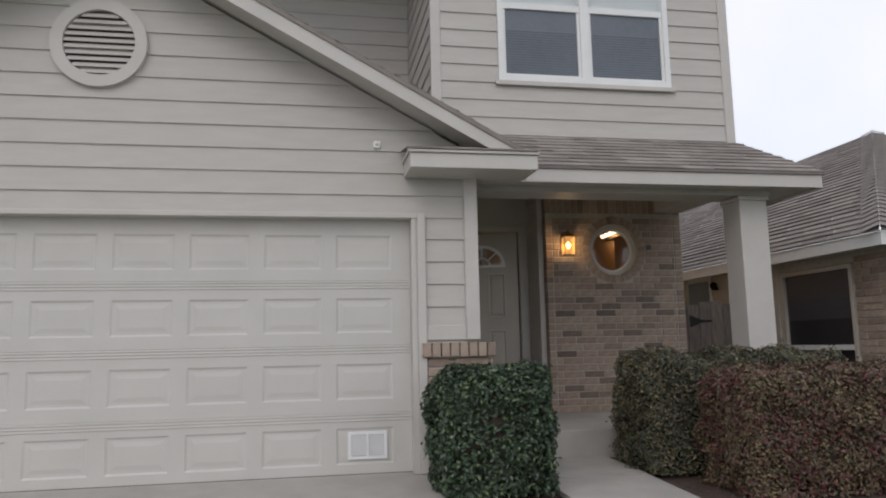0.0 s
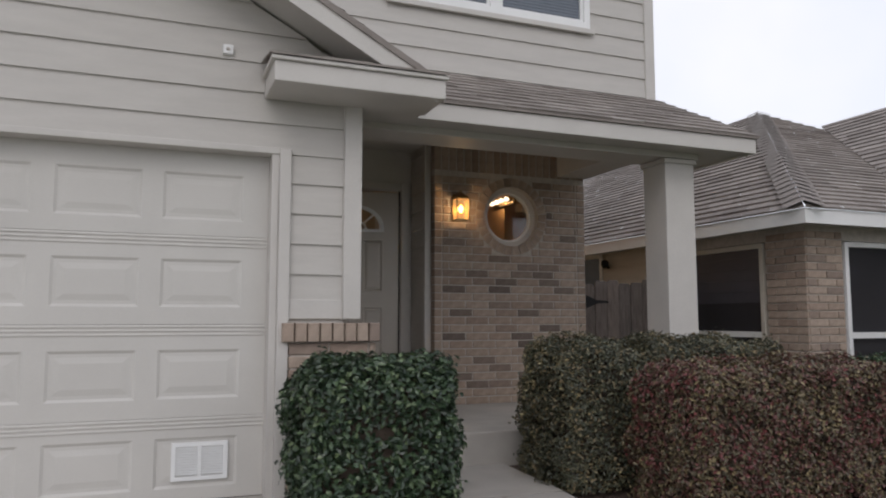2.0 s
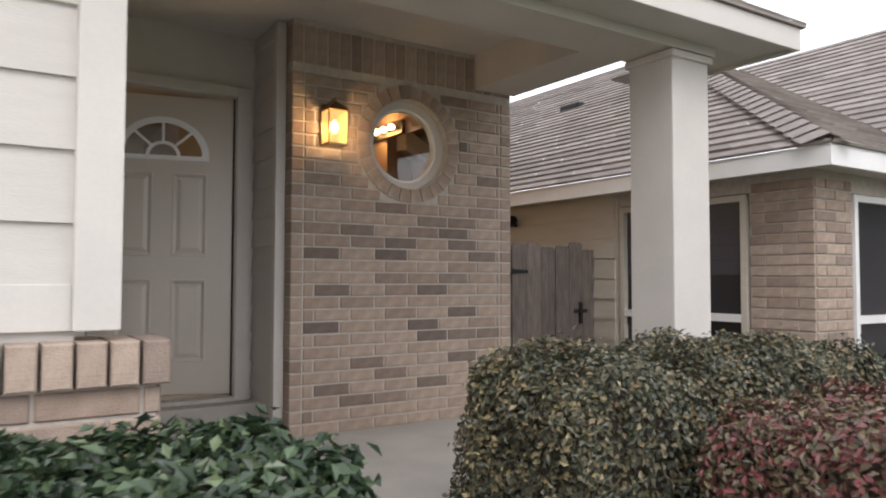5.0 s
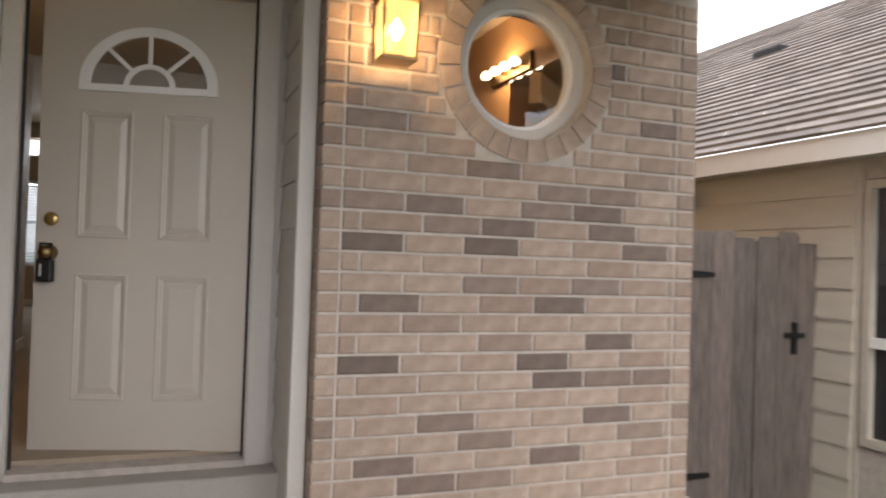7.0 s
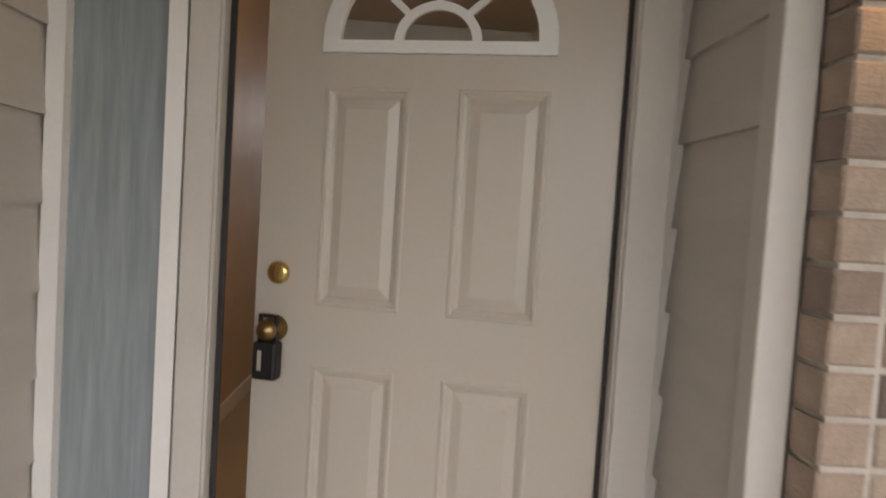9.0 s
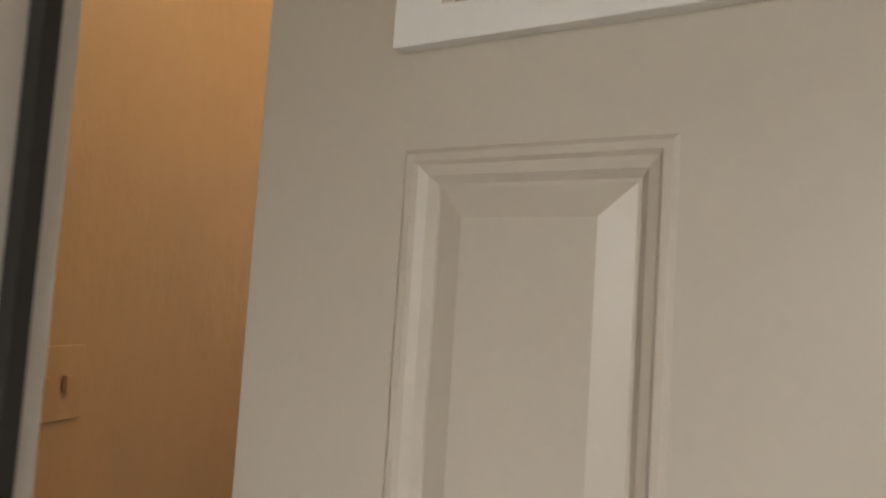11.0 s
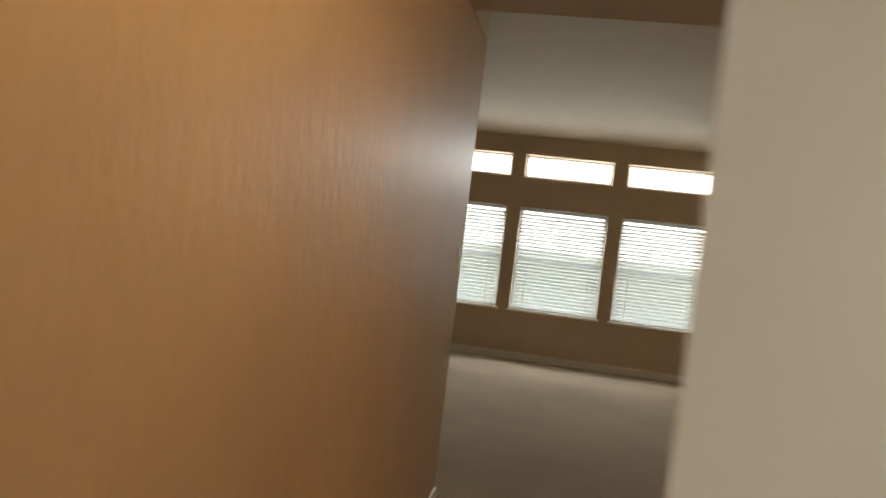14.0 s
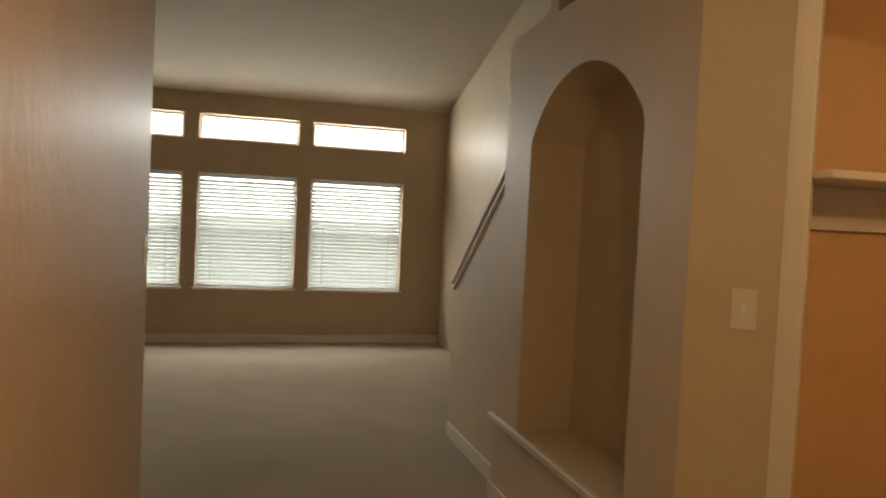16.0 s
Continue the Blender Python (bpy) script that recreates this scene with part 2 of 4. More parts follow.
def lathe(profile, m, n=24, bm=None):
    """profile: (radius, height) pairs about the local z axis."""
    bm = bm or bmesh.new()
    rings = [[bm.verts.new(m @ Vector((r * math.cos(2 * math.pi * i / n), r * math.sin(2 * math.pi * i / n), h))) for i in range(n)] for r, h in profile]
    for a, b in zip(rings, rings[1:]):
        for i in range(n):
            bm.faces.new((a[i], a[(i + 1) % n], b[(i + 1) % n], b[i]))
    if profile[0][0] > 1e-4:
        bm.faces.new(rings[0])
    if profile[-1][0] > 1e-4:
        bm.faces.new(rings[-1])
    return bm


def ring_y(cx, cz, r0, r1, y0, y1, n=48, a0=0.0, a1=2 * math.pi, bm=None):
    """A flat ring or arc about the y axis, from radius r0 to r1."""
    bm = bm or bmesh.new()
    full = abs(a1 - a0) > 6.28
    k = n if full else n + 1
    rows = []
    for i in range(k):
        a = a0 + (a1 - a0) * i / n
        c, s = math.cos(a), math.sin(a)
        rows.append([bm.verts.new((cx + r * c, y, cz + r * s)) for r, y in ((r0, y0), (r1, y0), (r1, y1), (r0, y1))])
    for i in range(n if full else k - 1):
        a, b = rows[i], rows[(i + 1) % k]
        for j in range(4):
            bm.faces.new((a[j], a[(j + 1) % 4], b[(j + 1) % 4], b[j]))
    if not full:
        bm.faces.new(rows[0]), bm.faces.new(rows[-1])
    return bm


def clapboards(parent, u0, u1, z0, z1, face, material, along="x", step=0.19, proud=0.019, holes=(), limit=None, sign=-1):
    """Lap siding on a wall plane: each board a piece of its own. limit(z) narrows the run under a gable."""
    z = z0
    while z < z1 - 0.02:
        top = min(z + step + 0.012, z1)
        a, b = u0, u1
        lo_a, lo_b, hi_a, hi_b = a, b, a, b
        if limit:
            (lo_a, lo_b), (hi_a, hi_b) = limit(z), limit(top)
            lo_a, lo_b, hi_a, hi_b = max(a, lo_a), min(b, lo_b), max(a, hi_a), min(b, hi_b)
        runs = [(lo_a, lo_b, hi_a, hi_b)]
        for h0, h1, k0, k1 in holes:
            if k0 < top - 0.02 and k1 > z + 0.02:
                nxt = []
                for la, lb, ha, hb in runs:
                    if h1 <= la or h0 >= lb:
                        nxt.append((la, lb, ha, hb))
                        continue
                    if h0 > la:
                        nxt.append((la, h0, ha, h0))
                    if h1 < lb:
                        nxt.append((h1, lb, h1, hb))
                runs = nxt
        for la, lb, ha, hb in runs:
            if lb - la < 0.03 or hb - ha < 0.01:
                continue
            bm = bmesh.new()
            pts = []
            for u, zz, d in ((la, z, proud), (lb, z, proud), (hb, top, 0.004), (ha, top, 0.004), (la, z, 0.0), (lb, z, 0.0), (hb, top, 0.0), (ha, top, 0.0)):
                w = face + sign * d
                pts.append(bm.verts.new((u, w, zz) if along == "x" else (w, u, zz)))
            for q in ((0, 1, 2, 3), (4, 5, 1, 0), (7, 6, 5, 4), (1, 5, 6, 2), (4, 0, 3, 7), (3, 2, 6, 7)):
                bm.faces.new([pts[i] for i in q])
            part("siding_board", bm, material, parent)
        z += step


def shingles(bm, a, b, c, d, step=0.14, tab=0.30, lift=0.012, rng=None):
    """Courses of shingle tabs over the quad a b (eave) c d (top)."""
    a, b, c, d = map(Vector, (a, b, c, d))
    rng = rng or random.Random(3)
    nrm = (b - a).cross(d - a).normalized()
    if nrm.z < 0:
        nrm.negate()
    n = max(1, round(((d - a).length + (c - b).length) / 2 / step))
    for i in range(n):
        l0, l1 = a.lerp(d, i / n), a.lerp(d, min(1, (i + 1.05) / n))
        r0, r1 = b.lerp(c, i / n), b.lerp(c, min(1, (i + 1.05) / n))
        w = max(1, round((r0 - l0).length / tab))
        off = rng.random() * 0.6
        cuts = [0.0] + [min(1, max(0, (k + off + rng.uniform(-0.15, 0.15)) / w)) for k in range(w)] + [1.0]
        for s, t in zip(cuts, cuts[1:]):
            if t - s < 1e-3:
                continue
            up = nrm * (lift + rng.random() * 0.006)
            p = [l0.lerp(r0, s), l0.lerp(r0, t), l1.lerp(r1, t), l1.lerp(r1, s)]
            v = [bm.verts.new(q) for q in (p[0], p[1], p[0] + up, p[1] + up, p[2] + nrm * 0.002, p[3] + nrm * 0.002)]
            bm.faces.new((v[0], v[1], v[3], v[2])), bm.faces.new((v[2], v[3], v[4], v[5]))
    return bm


def slab(a, b, c, d, thick):
    bm = bmesh.new()
    q = [Vector(p) for p in (a, b, c, d)]
    up = [bm.verts.new(p) for p in q]
    dn = [bm.verts.new(p - Vector((0, 0, thick))) for p in q]
    bm.faces.new(up), bm.faces.new(dn[::-1])
    for i in range(4):
        j = (i + 1) % 4
        bm.faces.new((up[i], dn[i], dn[j], up[j]))
    return bm
# ---- ground ----
def ground_z(y):
    return -0.09 + 0.05 * max(-8.0, min(0.0, y))


bm = bmesh.new()
ys, xs = [-200, -60, -20, -8, -4, 0, 3, 12, 30, 80, 300], [-300, -60, -20, -6, 0, 6, 20, 60, 300]
grid = [[bm.verts.new((x, y, ground_z(y) - (0.25 if x >= 6 else 0))) for x in xs] for y in ys]
for i in range(len(ys) - 1):
    for j in range(len(xs) - 1):
        bm.faces.new((grid[i][j], grid[i][j + 1], grid[i + 1][j + 1], grid[i + 1][j]))
structure("ground", bm, M_GRASS, "winter lawn around the houses", "ground")

driveway = structure("driveway", prism("x", [(0.12, 0.0), (0.12, -0.2), (-9, -0.65), (-9, -0.45)], -5.6, 0.42), M_CONCRETE, "pale concrete driveway sloping up to the garage", "driveway")
structure("mulch_bed", prism("x", [(0.55, -0.035), (0.55, -0.3), (-2.4, -0.4), (-2.4, -0.17)], 0.425, 4.3), M_MULCH, "dark mulch bed under the hedges", "ground")
walkway = thing("walkway", "grey concrete front walkway slabs leading to porch", "pavement", kind="structure")
for y0, y1, z0, z1 in ((-0.32, 0.545, -0.03, -0.015), (-1.3, -0.335, -0.075, -0.035), (-2.4, -1.315, -0.13, -0.08)):
    part("paving_slab", prism("x", [(y0, z0), (y1, z1), (y1, z1 - 0.2), (y0, z0 - 0.2)], 0.93, 1.80), M_CONCRETE, walkway)
porch = structure("porch_floor", B(0.50, 3.72, 0.55, 2.78, -0.3, 0.23, bevel=0.012), M_CONCRETE, "smooth concrete porch slab raised above the walk", "floor")
structure("door_step", B(0.425, 1.84, 2.62, 2.80, 0.232, 0.40, bevel=0.01), M_CONCRETE, "concrete ledge under the front door", "step")

# ---- garage front ----
def gable_top(x):
    return 2.80 + 0.545 * (2.85 - abs(x + 2.5))


wall_garage = structure("wall_garage", boxes((-5.5, -4.9, 0.02, 0.2, -0.1, 2.13), (0.0, 0.42, 0.02, 0.2, -0.1, 2.13)), M_SIDING, "cream lap-sided garage front wall with gable")
part("gable", prism("y", [(-5.5, 2.13), (0.45, 2.13), (0.45, gable_top(0.45) - 0.05), (-2.5, gable_top(-2.5) - 0.05), (-5.5, gable_top(-5.5) - 0.05)], 0.02, 0.2), M_SIDING, wall_garage)
clapboards(wall_garage, -5.5, 0.41, 2.10, 4.25, 0.02, M_SIDING, limit=lambda z: (-2.5 - max(0.0, 2.85 - (z - 2.76) / 0.545), -2.5 + max(0.0, 2.85 - (z - 2.76) / 0.545)))
clapboards(wall_garage, 0.072, 0.41, 1.157, 2.12, 0.02, M_SIDING)
part("corner_board", B(0.41, 0.525, -0.025, 0.08, 1.07, 2.50, bevel=0.004), M_TRIM, wall_garage)
part("skirt_board", B(0.072, 0.41, -0.004, 0.018, 1.07, 1.19, bevel=0.003), M_TRIM, wall_garage)
part("door_trim", B(0.0, 0.07, -0.03, 0.018, 0.0, 2.13, bevel=0.004), M_TRIM, wall_garage)
part("door_jamb", B(-0.045, -0.002, 0.0, 0.19, 0.0, 2.10), M_TRIM, wall_garage)
part("head_trim", B(-4.9, 0.07, -0.012, 0.19, 2.095, 2.135, bevel=0.004), M_TRIM, wall_garage)

# garage door: four sections of raised panels
garage_door = thing("garage_door", "closed cream sectional garage door with raised panels", "garage door")
SEC = ((0.0, 0.487), (0.487, 1.036), (1.036, 1.576), (1.576, 2.10))


def pressed_panel(bm, u0, u1, z0, z1, face, edge=0.035, depth=0.014, field=0.004, moulded=False):
    """A pressed rectangle facing -y: a groove round a raised field."""
    r = []
    steps = ((0, 0), (0.004, -0.003), (0.010, -0.003), (0.013, 0.001), (0.021, 0.004), (0.027, depth), (0.030, depth), (0.055, field)) if moulded else ((0, 0), (edge * 0.45, depth), (edge, depth), (edge * 2, field))
    for k, _ in steps:
        r.append([(u0 + k, z0 + k), (u1 - k, z0 + k), (u1 - k, z1 - k), (u0 + k, z1 - k)])
    deps = [s[1] for s in steps]
    rings = [[bm.verts.new((u, face + dd, v)) for u, v in q] for q, dd in zip(r, deps)]
    for a, b in zip(rings, rings[1:]):
        for i in range(4):
            j = (i + 1) % 4
            bm.faces.new((a[i], a[j], b[j], b[i]))
    bm.faces.new(rings[-1])
    return rings[0]


def panelled(face, back, u0, u1, z0, z1, rects, **k):
    """A leaf with pressed rects in its front, cut as a grid so that no face overlaps another."""
    bm = bmesh.new()
    us = sorted({u0, u1, *[r[0] for r in rects], *[r[1] for r in rects]})
    zs = sorted({z0, z1, *[r[2] for r in rects], *[r[3] for r in rects]})
    for a, b in zip(us, us[1:]):
        for c, d in zip(zs, zs[1:]):
            if any(r[0] <= a and b <= r[1] and r[2] <= c and d <= r[3] for r in rects):
                continue
            bm.faces.new([bm.verts.new((u, face, v)) for u, v in ((a, c), (b, c), (b, d), (a, d))])
    for r in rects:
        pressed_panel(bm, *r, face, **k)
    q = [((u0, face, z0), (u1, face, z0), (u1, back, z0), (u0, back, z0)), ((u0, face, z1), (u0, back, z1), (u1, back, z1), (u1, face, z1)),
         ((u0, face, z0), (u0, back, z0), (u0, back, z1), (u0, face, z1)), ((u1, face, z0), (u1, face, z1), (u1, back, z1), (u1, back, z0)),
         ((u0, back, z0), (u1, back, z0), (u1, back, z1), (u0, back, z1))]
    for f in q:
        bm.faces.new([bm.verts.new(p) for p in f])
    bmesh.ops.remove_doubles(bm, verts=bm.verts, dist=0.0004)
    return bm


for z0, z1 in SEC:
    zc = (z0 + z1) / 2 - 0.02
    rects = [(x - 0.47, x, zc - 0.145, zc + 0.145) for x in [-0.2 - 0.588 * i for i in range(8)]]
    part("door_section", panelled(0.12, 0.165, -4.9, -0.046, z0 + 0.002, z1, rects, edge=0.036, depth=0.009), M_GARAGE, garage_door)
    for dz in (0.010, 0.034, 0.058):
        if z1 < 2.0:
            part("joint_rib", prism("x", [(0.1205, z1 - dz - 0.010), (0.114, z1 - dz - 0.006), (0.114, z1 - dz + 0.002), (0.1205, z1 - dz + 0.006)], -4.9, -0.046), M_GARAGE, garage_door)
part("bottom_seal", B(-4.9, -0.046, 0.118, 0.16, -0.012, 0.004), M_RUBBER, garage_door)
vent = thing("garage_door_vent", "small white louvred vent grille in garage door", "vent")
part("frame", boxes((-0.575, -0.255, 0.108, 0.124, 0.315, 0.34), (-0.575, -0.255, 0.108, 0.124, 0.12, 0.145), (-0.575, -0.55, 0.108, 0.124, 0.145, 0.315), (-0.28, -0.255, 0.108, 0.124, 0.145, 0.315), (-0.424, -0.406, 0.108, 0.124, 0.145, 0.315)), M_WHITE, vent)
for i in range(11):
    z = 0.152 + i * 0.0148
    for x0 in (-0.55, -0.406):
        part("slat", prism("x", [(0.110, z), (0.121, z + 0.009), (0.121, z + 0.012), (0.110, z + 0.003)], x0, x0 + 0.126), M_WHITE, vent)

# unseen sheet, added to stop daylight leaking through the section joints
structure("garage_light_block", B(-5.4, 0.28, 0.26, 0.3, -0.1, 2.12), M_DARKVOID, "unseen dark sheet added to block light behind garage door")

# round gable vent
gv = thing("gable_vent", "round cream louvred attic vent in the gable", "vent")
part("frame", ring_y(-2.56, 3.5, 0.275, 0.37, -0.035, 0.02), M_TRIM, gv)
# dark disc over the closed wall, coloured as the shaded depth behind the slats
part("shade_disc", ring_y(-2.56, 3.5, 0.001, 0.276, 0.006, 0.012), M_DARKVOID, gv)
for i in range(10):
    z = 3.5 - 0.235 + i * 0.052
    h = math.sqrt(max(0.001, 0.272 ** 2 - (z - 3.5) ** 2))
    part("slat", prism("x", [(-0.03, z - 0.022), (-0.022, z - 0.022), (0.004, z + 0.018), (-0.004, z + 0.018)], -2.56 - h, -2.56 + h), M_TRIM, gv)
sensor = thing("wall_sensor", "small white square sensor on the siding", "sensor")
part("body", B(-0.36, -0.30, -0.03, 0.004, 2.69, 2.75, bevel=0.006), M_WHITE, sensor)
part("lens", lathe([(0.012, 0), (0.008, 0.008), (0.0001, 0.01)], pose(-0.33, -0.03, 2.72, 90)), M_MORTAR, sensor)

# garage roof: rake boards, soffit and shingles
garage_roof = thing("garage_roof", "brown shingled gable roof over the garage", "roof", kind="structure")


def roof_z(x):
    return 2.89 + 0.55 * (2.85 - abs(x + 2.5))


for s in (1, -1):
    ex = -2.5 + s * 3.42
    mid = -2.5 + s * 2.9
    part("deck", slab((-2.5, -0.34, roof_z(-2.5)), (ex, -0.34, roof_z(ex)), (ex, 0.3, roof_z(ex)), (-2.5, 0.3, roof_z(-2.5)), 0.03), M_TRIM, garage_roof)
    part("deck", slab((-2.5, 0.3, roof_z(-2.5)), (mid, 0.3, roof_z(mid)), (mid, 3.0, roof_z(mid)), (-2.5, 3.0, roof_z(-2.5)), 0.03), M_TRIM, garage_roof)
    sh = shingles(bmesh.new(), (ex, -0.37, roof_z(ex)), (ex, 0.3, roof_z(ex)), (-2.5, 0.3, roof_z(-2.5)), (-2.5, -0.37, roof_z(-2.5)))
    shingles(sh, (mid, 0.3, roof_z(mid)), (mid, 3.0, roof_z(mid)), (-2.5, 3.0, roof_z(-2.5)), (-2.5, 0.3, roof_z(-2.5)))
    tagged(part("shingles", sh, M_SHINGLE, garage_roof), kind="stuff")
    part("rake_board", prism("y", [(-2.5, roof_z(-2.5) - 0.02), (ex, roof_z(ex) - 0.02), (ex, roof_z(ex) - 0.15), (-2.5, roof_z(-2.5) - 0.17)], -0.365, -0.342), M_TRIM, garage_roof)
    part("drip_edge", prism("y", [(-2.5, roof_z(-2.5) + 0.008), (ex, roof_z(ex) + 0.008), (ex, roof_z(ex) - 0.035), (-2.5, roof_z(-2.5) - 0.035)], -0.378, -0.366), M_SHINGLE, garage_roof)
    part("soffit", prism("y", [(-2.5, roof_z(-2.5) - 0.10), (ex, roof_z(ex) - 0.10), (ex, roof_z(ex) - 0.115), (-2.5, roof_z(-2.5) - 0.115)], -0.34, 0.018), M_TRIM, garage_roof)
eave_return = thing("eave_return", "boxed cream eave return at the gable foot", "eave", kind="structure")
part("box", B(-0.10, 0.96, -0.40, 0.0, 2.44, 2.56, bevel=0.005), M_TRIM, eave_return)
part("crown", B(-0.12, 0.975, -0.42, 0.0, 2.562, 2.585, bevel=0.004), M_TRIM, eave_return)
part("shingles", shingles(bmesh.new(), (-0.13, -0.43, 2.588), (0.98, -0.43, 2.588), (0.98, 0.0, 2.66), (-0.13, 0.0, 2.66)), M_SHINGLE, eave_return)

# ---- brick pier ----
def plain_brick_mesh(length, height, depth, material=None):
    bm = bmesh.new()
    c = 0.005
    box(bm, 0, length, c, depth, 0, height)
    pts = [(c, 0, c), (length - c, 0, c), (length - c, 0, height - c), (c, 0, height - c)]
    f = [bm.verts.new(p) for p in pts]
    g = [bm.verts.new(p) for p in ((0, c, 0), (length, c, 0), (length, c, height), (0, c, height))]
    bm.faces.new(f)
    for i in range(4):
        j = (i + 1) % 4
        bm.faces.new((f[i], f[j], g[j], g[i]))
    me = bpy.data.meshes.new("brick")
    bmesh.ops.recalc_face_normals(bm, faces=bm.faces)
    bm.to_mesh(me)
    bm.free()
    me.materials.append(material or M_BRICK)
    return me


MESHES = {}


def lay_brick(parent, place, length, height, depth=0.09, turn=0.0, material=None):
    key = (round(length, 3), round(height, 3), round(depth, 3), material or M_BRICK)
    if key not in MESHES:
        MESHES[key] = plain_brick_mesh(*key)
    o = new("brick", MESHES[key])
    o.parent = parent
    o.matrix_basis = pose(*place, 0, 0, turn)
    return o


COURSE, UNIT, JOINT = 0.0794, 0.254, 0.010
pier = structure("brick_pier", boxes((0.085, 0.615, -0.025, 0.275, -0.1, 0.925)), M_MORTAR, "tan brick pier with rowlock cap beside garage", "pier")
for i in range(11):
    z = 0.925 - (i + 1) * COURSE + JOINT / 2
    x = 0.075
    first = True
    cut = 0.16 if i % 2 else UNIT - JOINT
    while x < 0.60:
        ln = min(cut if first else UNIT - JOINT, 0.625 - x)
        if ln > 0.03:
            lay_brick(pier, (x, -0.035, z), ln, COURSE - JOINT)
        x += ln + JOINT
        first = False
    y = -0.035
    for ln in ((0.094, 0.20) if i % 2 else (0.19, 0.104)):
        lay_brick(pier, (0.625, y + (0.092 if y < 0 else 0), z), max(0.03, ln - JOINT - (0.092 if y < 0 else 0)), COURSE - JOINT, 0.05, 90)
        y += ln
for k in range(8):
    o = lay_brick(pier, (0.03 + k * 0.0775, -0.075, 0.93), 0.068, 0.115, 0.24)

# ---- side wall of the porch and the front door wall ----
wall_side = structure("wall_porch_side", B(0.30, 0.42, 0.205, 2.80, -0.1, 3.0), M_SIDING, "cream lap-sided garage wall beside porch")
clapboards(wall_side, 0.285, 2.80, 0.25, 2.85, 0.42, M_SIDING, along="y", sign=1)
F0, F1 = 2.80, 2.87
DX0, DX1, DZ0, DZ1 = 0.805, 1.705, 0.43, 2.43
wall_door = structure("wall_entry", boxes((0.30, 0.43, F0, F1, 0.3, 3.0), (0.735, 0.77, F0, F1, 0.3, 3.0), (0.43, 0.735, F0, F1, 0.3, 0.64), (0.43, 0.735, F0, F1, 2.43, 3.0),
                      (1.74, 1.97, F0, F1, 0.3, 3.0), (0.77, 1.74, F0, F1, 2.465, 3.0), (0.77, 1.74, F0, F1, 0.3, 0.40)), M_TRIM, "cream painted entry wall round the front door")
part("jamb", B(0.77, DX0, F0 - 0.02, F1 + 0.005, 0.40, 2.465, bevel=0.003), M_TRIM, wall_door)
part("jamb", B(DX1, 1.74, F0 - 0.02, F1 + 0.005, 0.40, 2.465, bevel=0.003), M_TRIM, wall_door)
part("jamb_head", B(DX0, DX1, F0 - 0.02, F1 + 0.005, DZ1, 2.465, bevel=0.003), M_TRIM, wall_door)
part("casing", B(0.735, 0.80, F0 - 0.034, F0 - 0.021, 0.40, 2.50, bevel=0.004), M_TRIM, wall_door)
part("casing", B(1.71, 1.80, F0 - 0.034, F0 - 0.021, 0.40, 2.50, bevel=0.004), M_TRIM, wall_door)
part("casing", B(0.80, 1.71, F0 - 0.034, F0 - 0.021, 2.435, 2.50, bevel=0.004), M_TRIM, wall_door)
part("weatherstrip", B(DX0 - 0.0, DX0 + 0.012, F0 + 0.03, F0 + 0.045, 0.43, 2.43), M_RUBBER, wall_door)
part("weatherstrip", B(DX1 - 0.010, DX1, F0 + 0.018, F0 + 0.026, 0.43, 2.43), M_RUBBER, wall_door)
part("threshold", prism("x", [(F0 - 0.05, 0.402), (F0 - 0.03, 0.425), (F1, 0.43), (F1 + 0.03, 0.402)], DX0, DX1), M_MORTAR, wall_door, "worn grey threshold")
sidelight = thing("sidelight_window", "narrow sidelight window with pale curtain behind glass", "window", kind="structure")
part("window_frame", boxes((0.435, 0.475, F0 - 0.03, F0 + 0.05, 0.66, 2.425), (0.69, 0.73, F0 - 0.03, F0 + 0.05, 0.66, 2.425), (0.475, 0.69, F0 - 0.03, F0 + 0.05, 0.66, 0.705), (0.475, 0.69, F0 - 0.03, F0 + 0.05, 2.385, 2.425)), M_WHITE, sidelight)
part("pane", B(0.475, 0.69, F0 + 0.005, F0 + 0.012, 0.705, 2.385), M_FROST, sidelight)
part("sill", B(0.43, 0.735, F0 - 0.045, F0 - 0.002, 0.63, 0.658, bevel=0.004), M_TRIM, sidelight)
wall_return = structure("wall_entry_return", B(1.84, 1.97, 2.41, F0, 0.2, 3.0), M_SIDING, "cream lap-sided return wall beside front door")
clapboards(wall_return, 2.40, F0, 0.28, 2.85, 1.84, M_SIDING, along="y", sign=-1)
part("corner_trim", B(1.816, 1.882, 2.338, 2.40, 0.25, 2.85, bevel=0.005), M_TRIM, wall_return)

# front door, ajar, hinged on its right edge
door = thing("front_door", "cream panelled front door standing ajar with fanlight", "door")
DA = radians(-15)
DM = Matrix.Translation((1.70, 2.835, 0.0)) @ Matrix.Rotation(DA, 4, "Z")


def on_door(o):
    o.matrix_basis = DM
    return o


U = -0.89
rects = [(U + 0.165, U + 0.385, 1.357, 1.91), (U + 0.505, U + 0.725, 1.357, 1.91), (U + 0.165, U + 0.385, 0.66, 1.204), (U + 0.505, U + 0.725, 0.66, 1.204)]
FCX, FCZ, FR = U + 0.445, 2.022, 0.27
bm = panelled(0.0, 0.044, U, 0.0, 0.445, FCZ, rects, depth=0.011, field=0.002, moulded=True)
leaf = on_door(part("leaf", bm, M_DOOR, door))
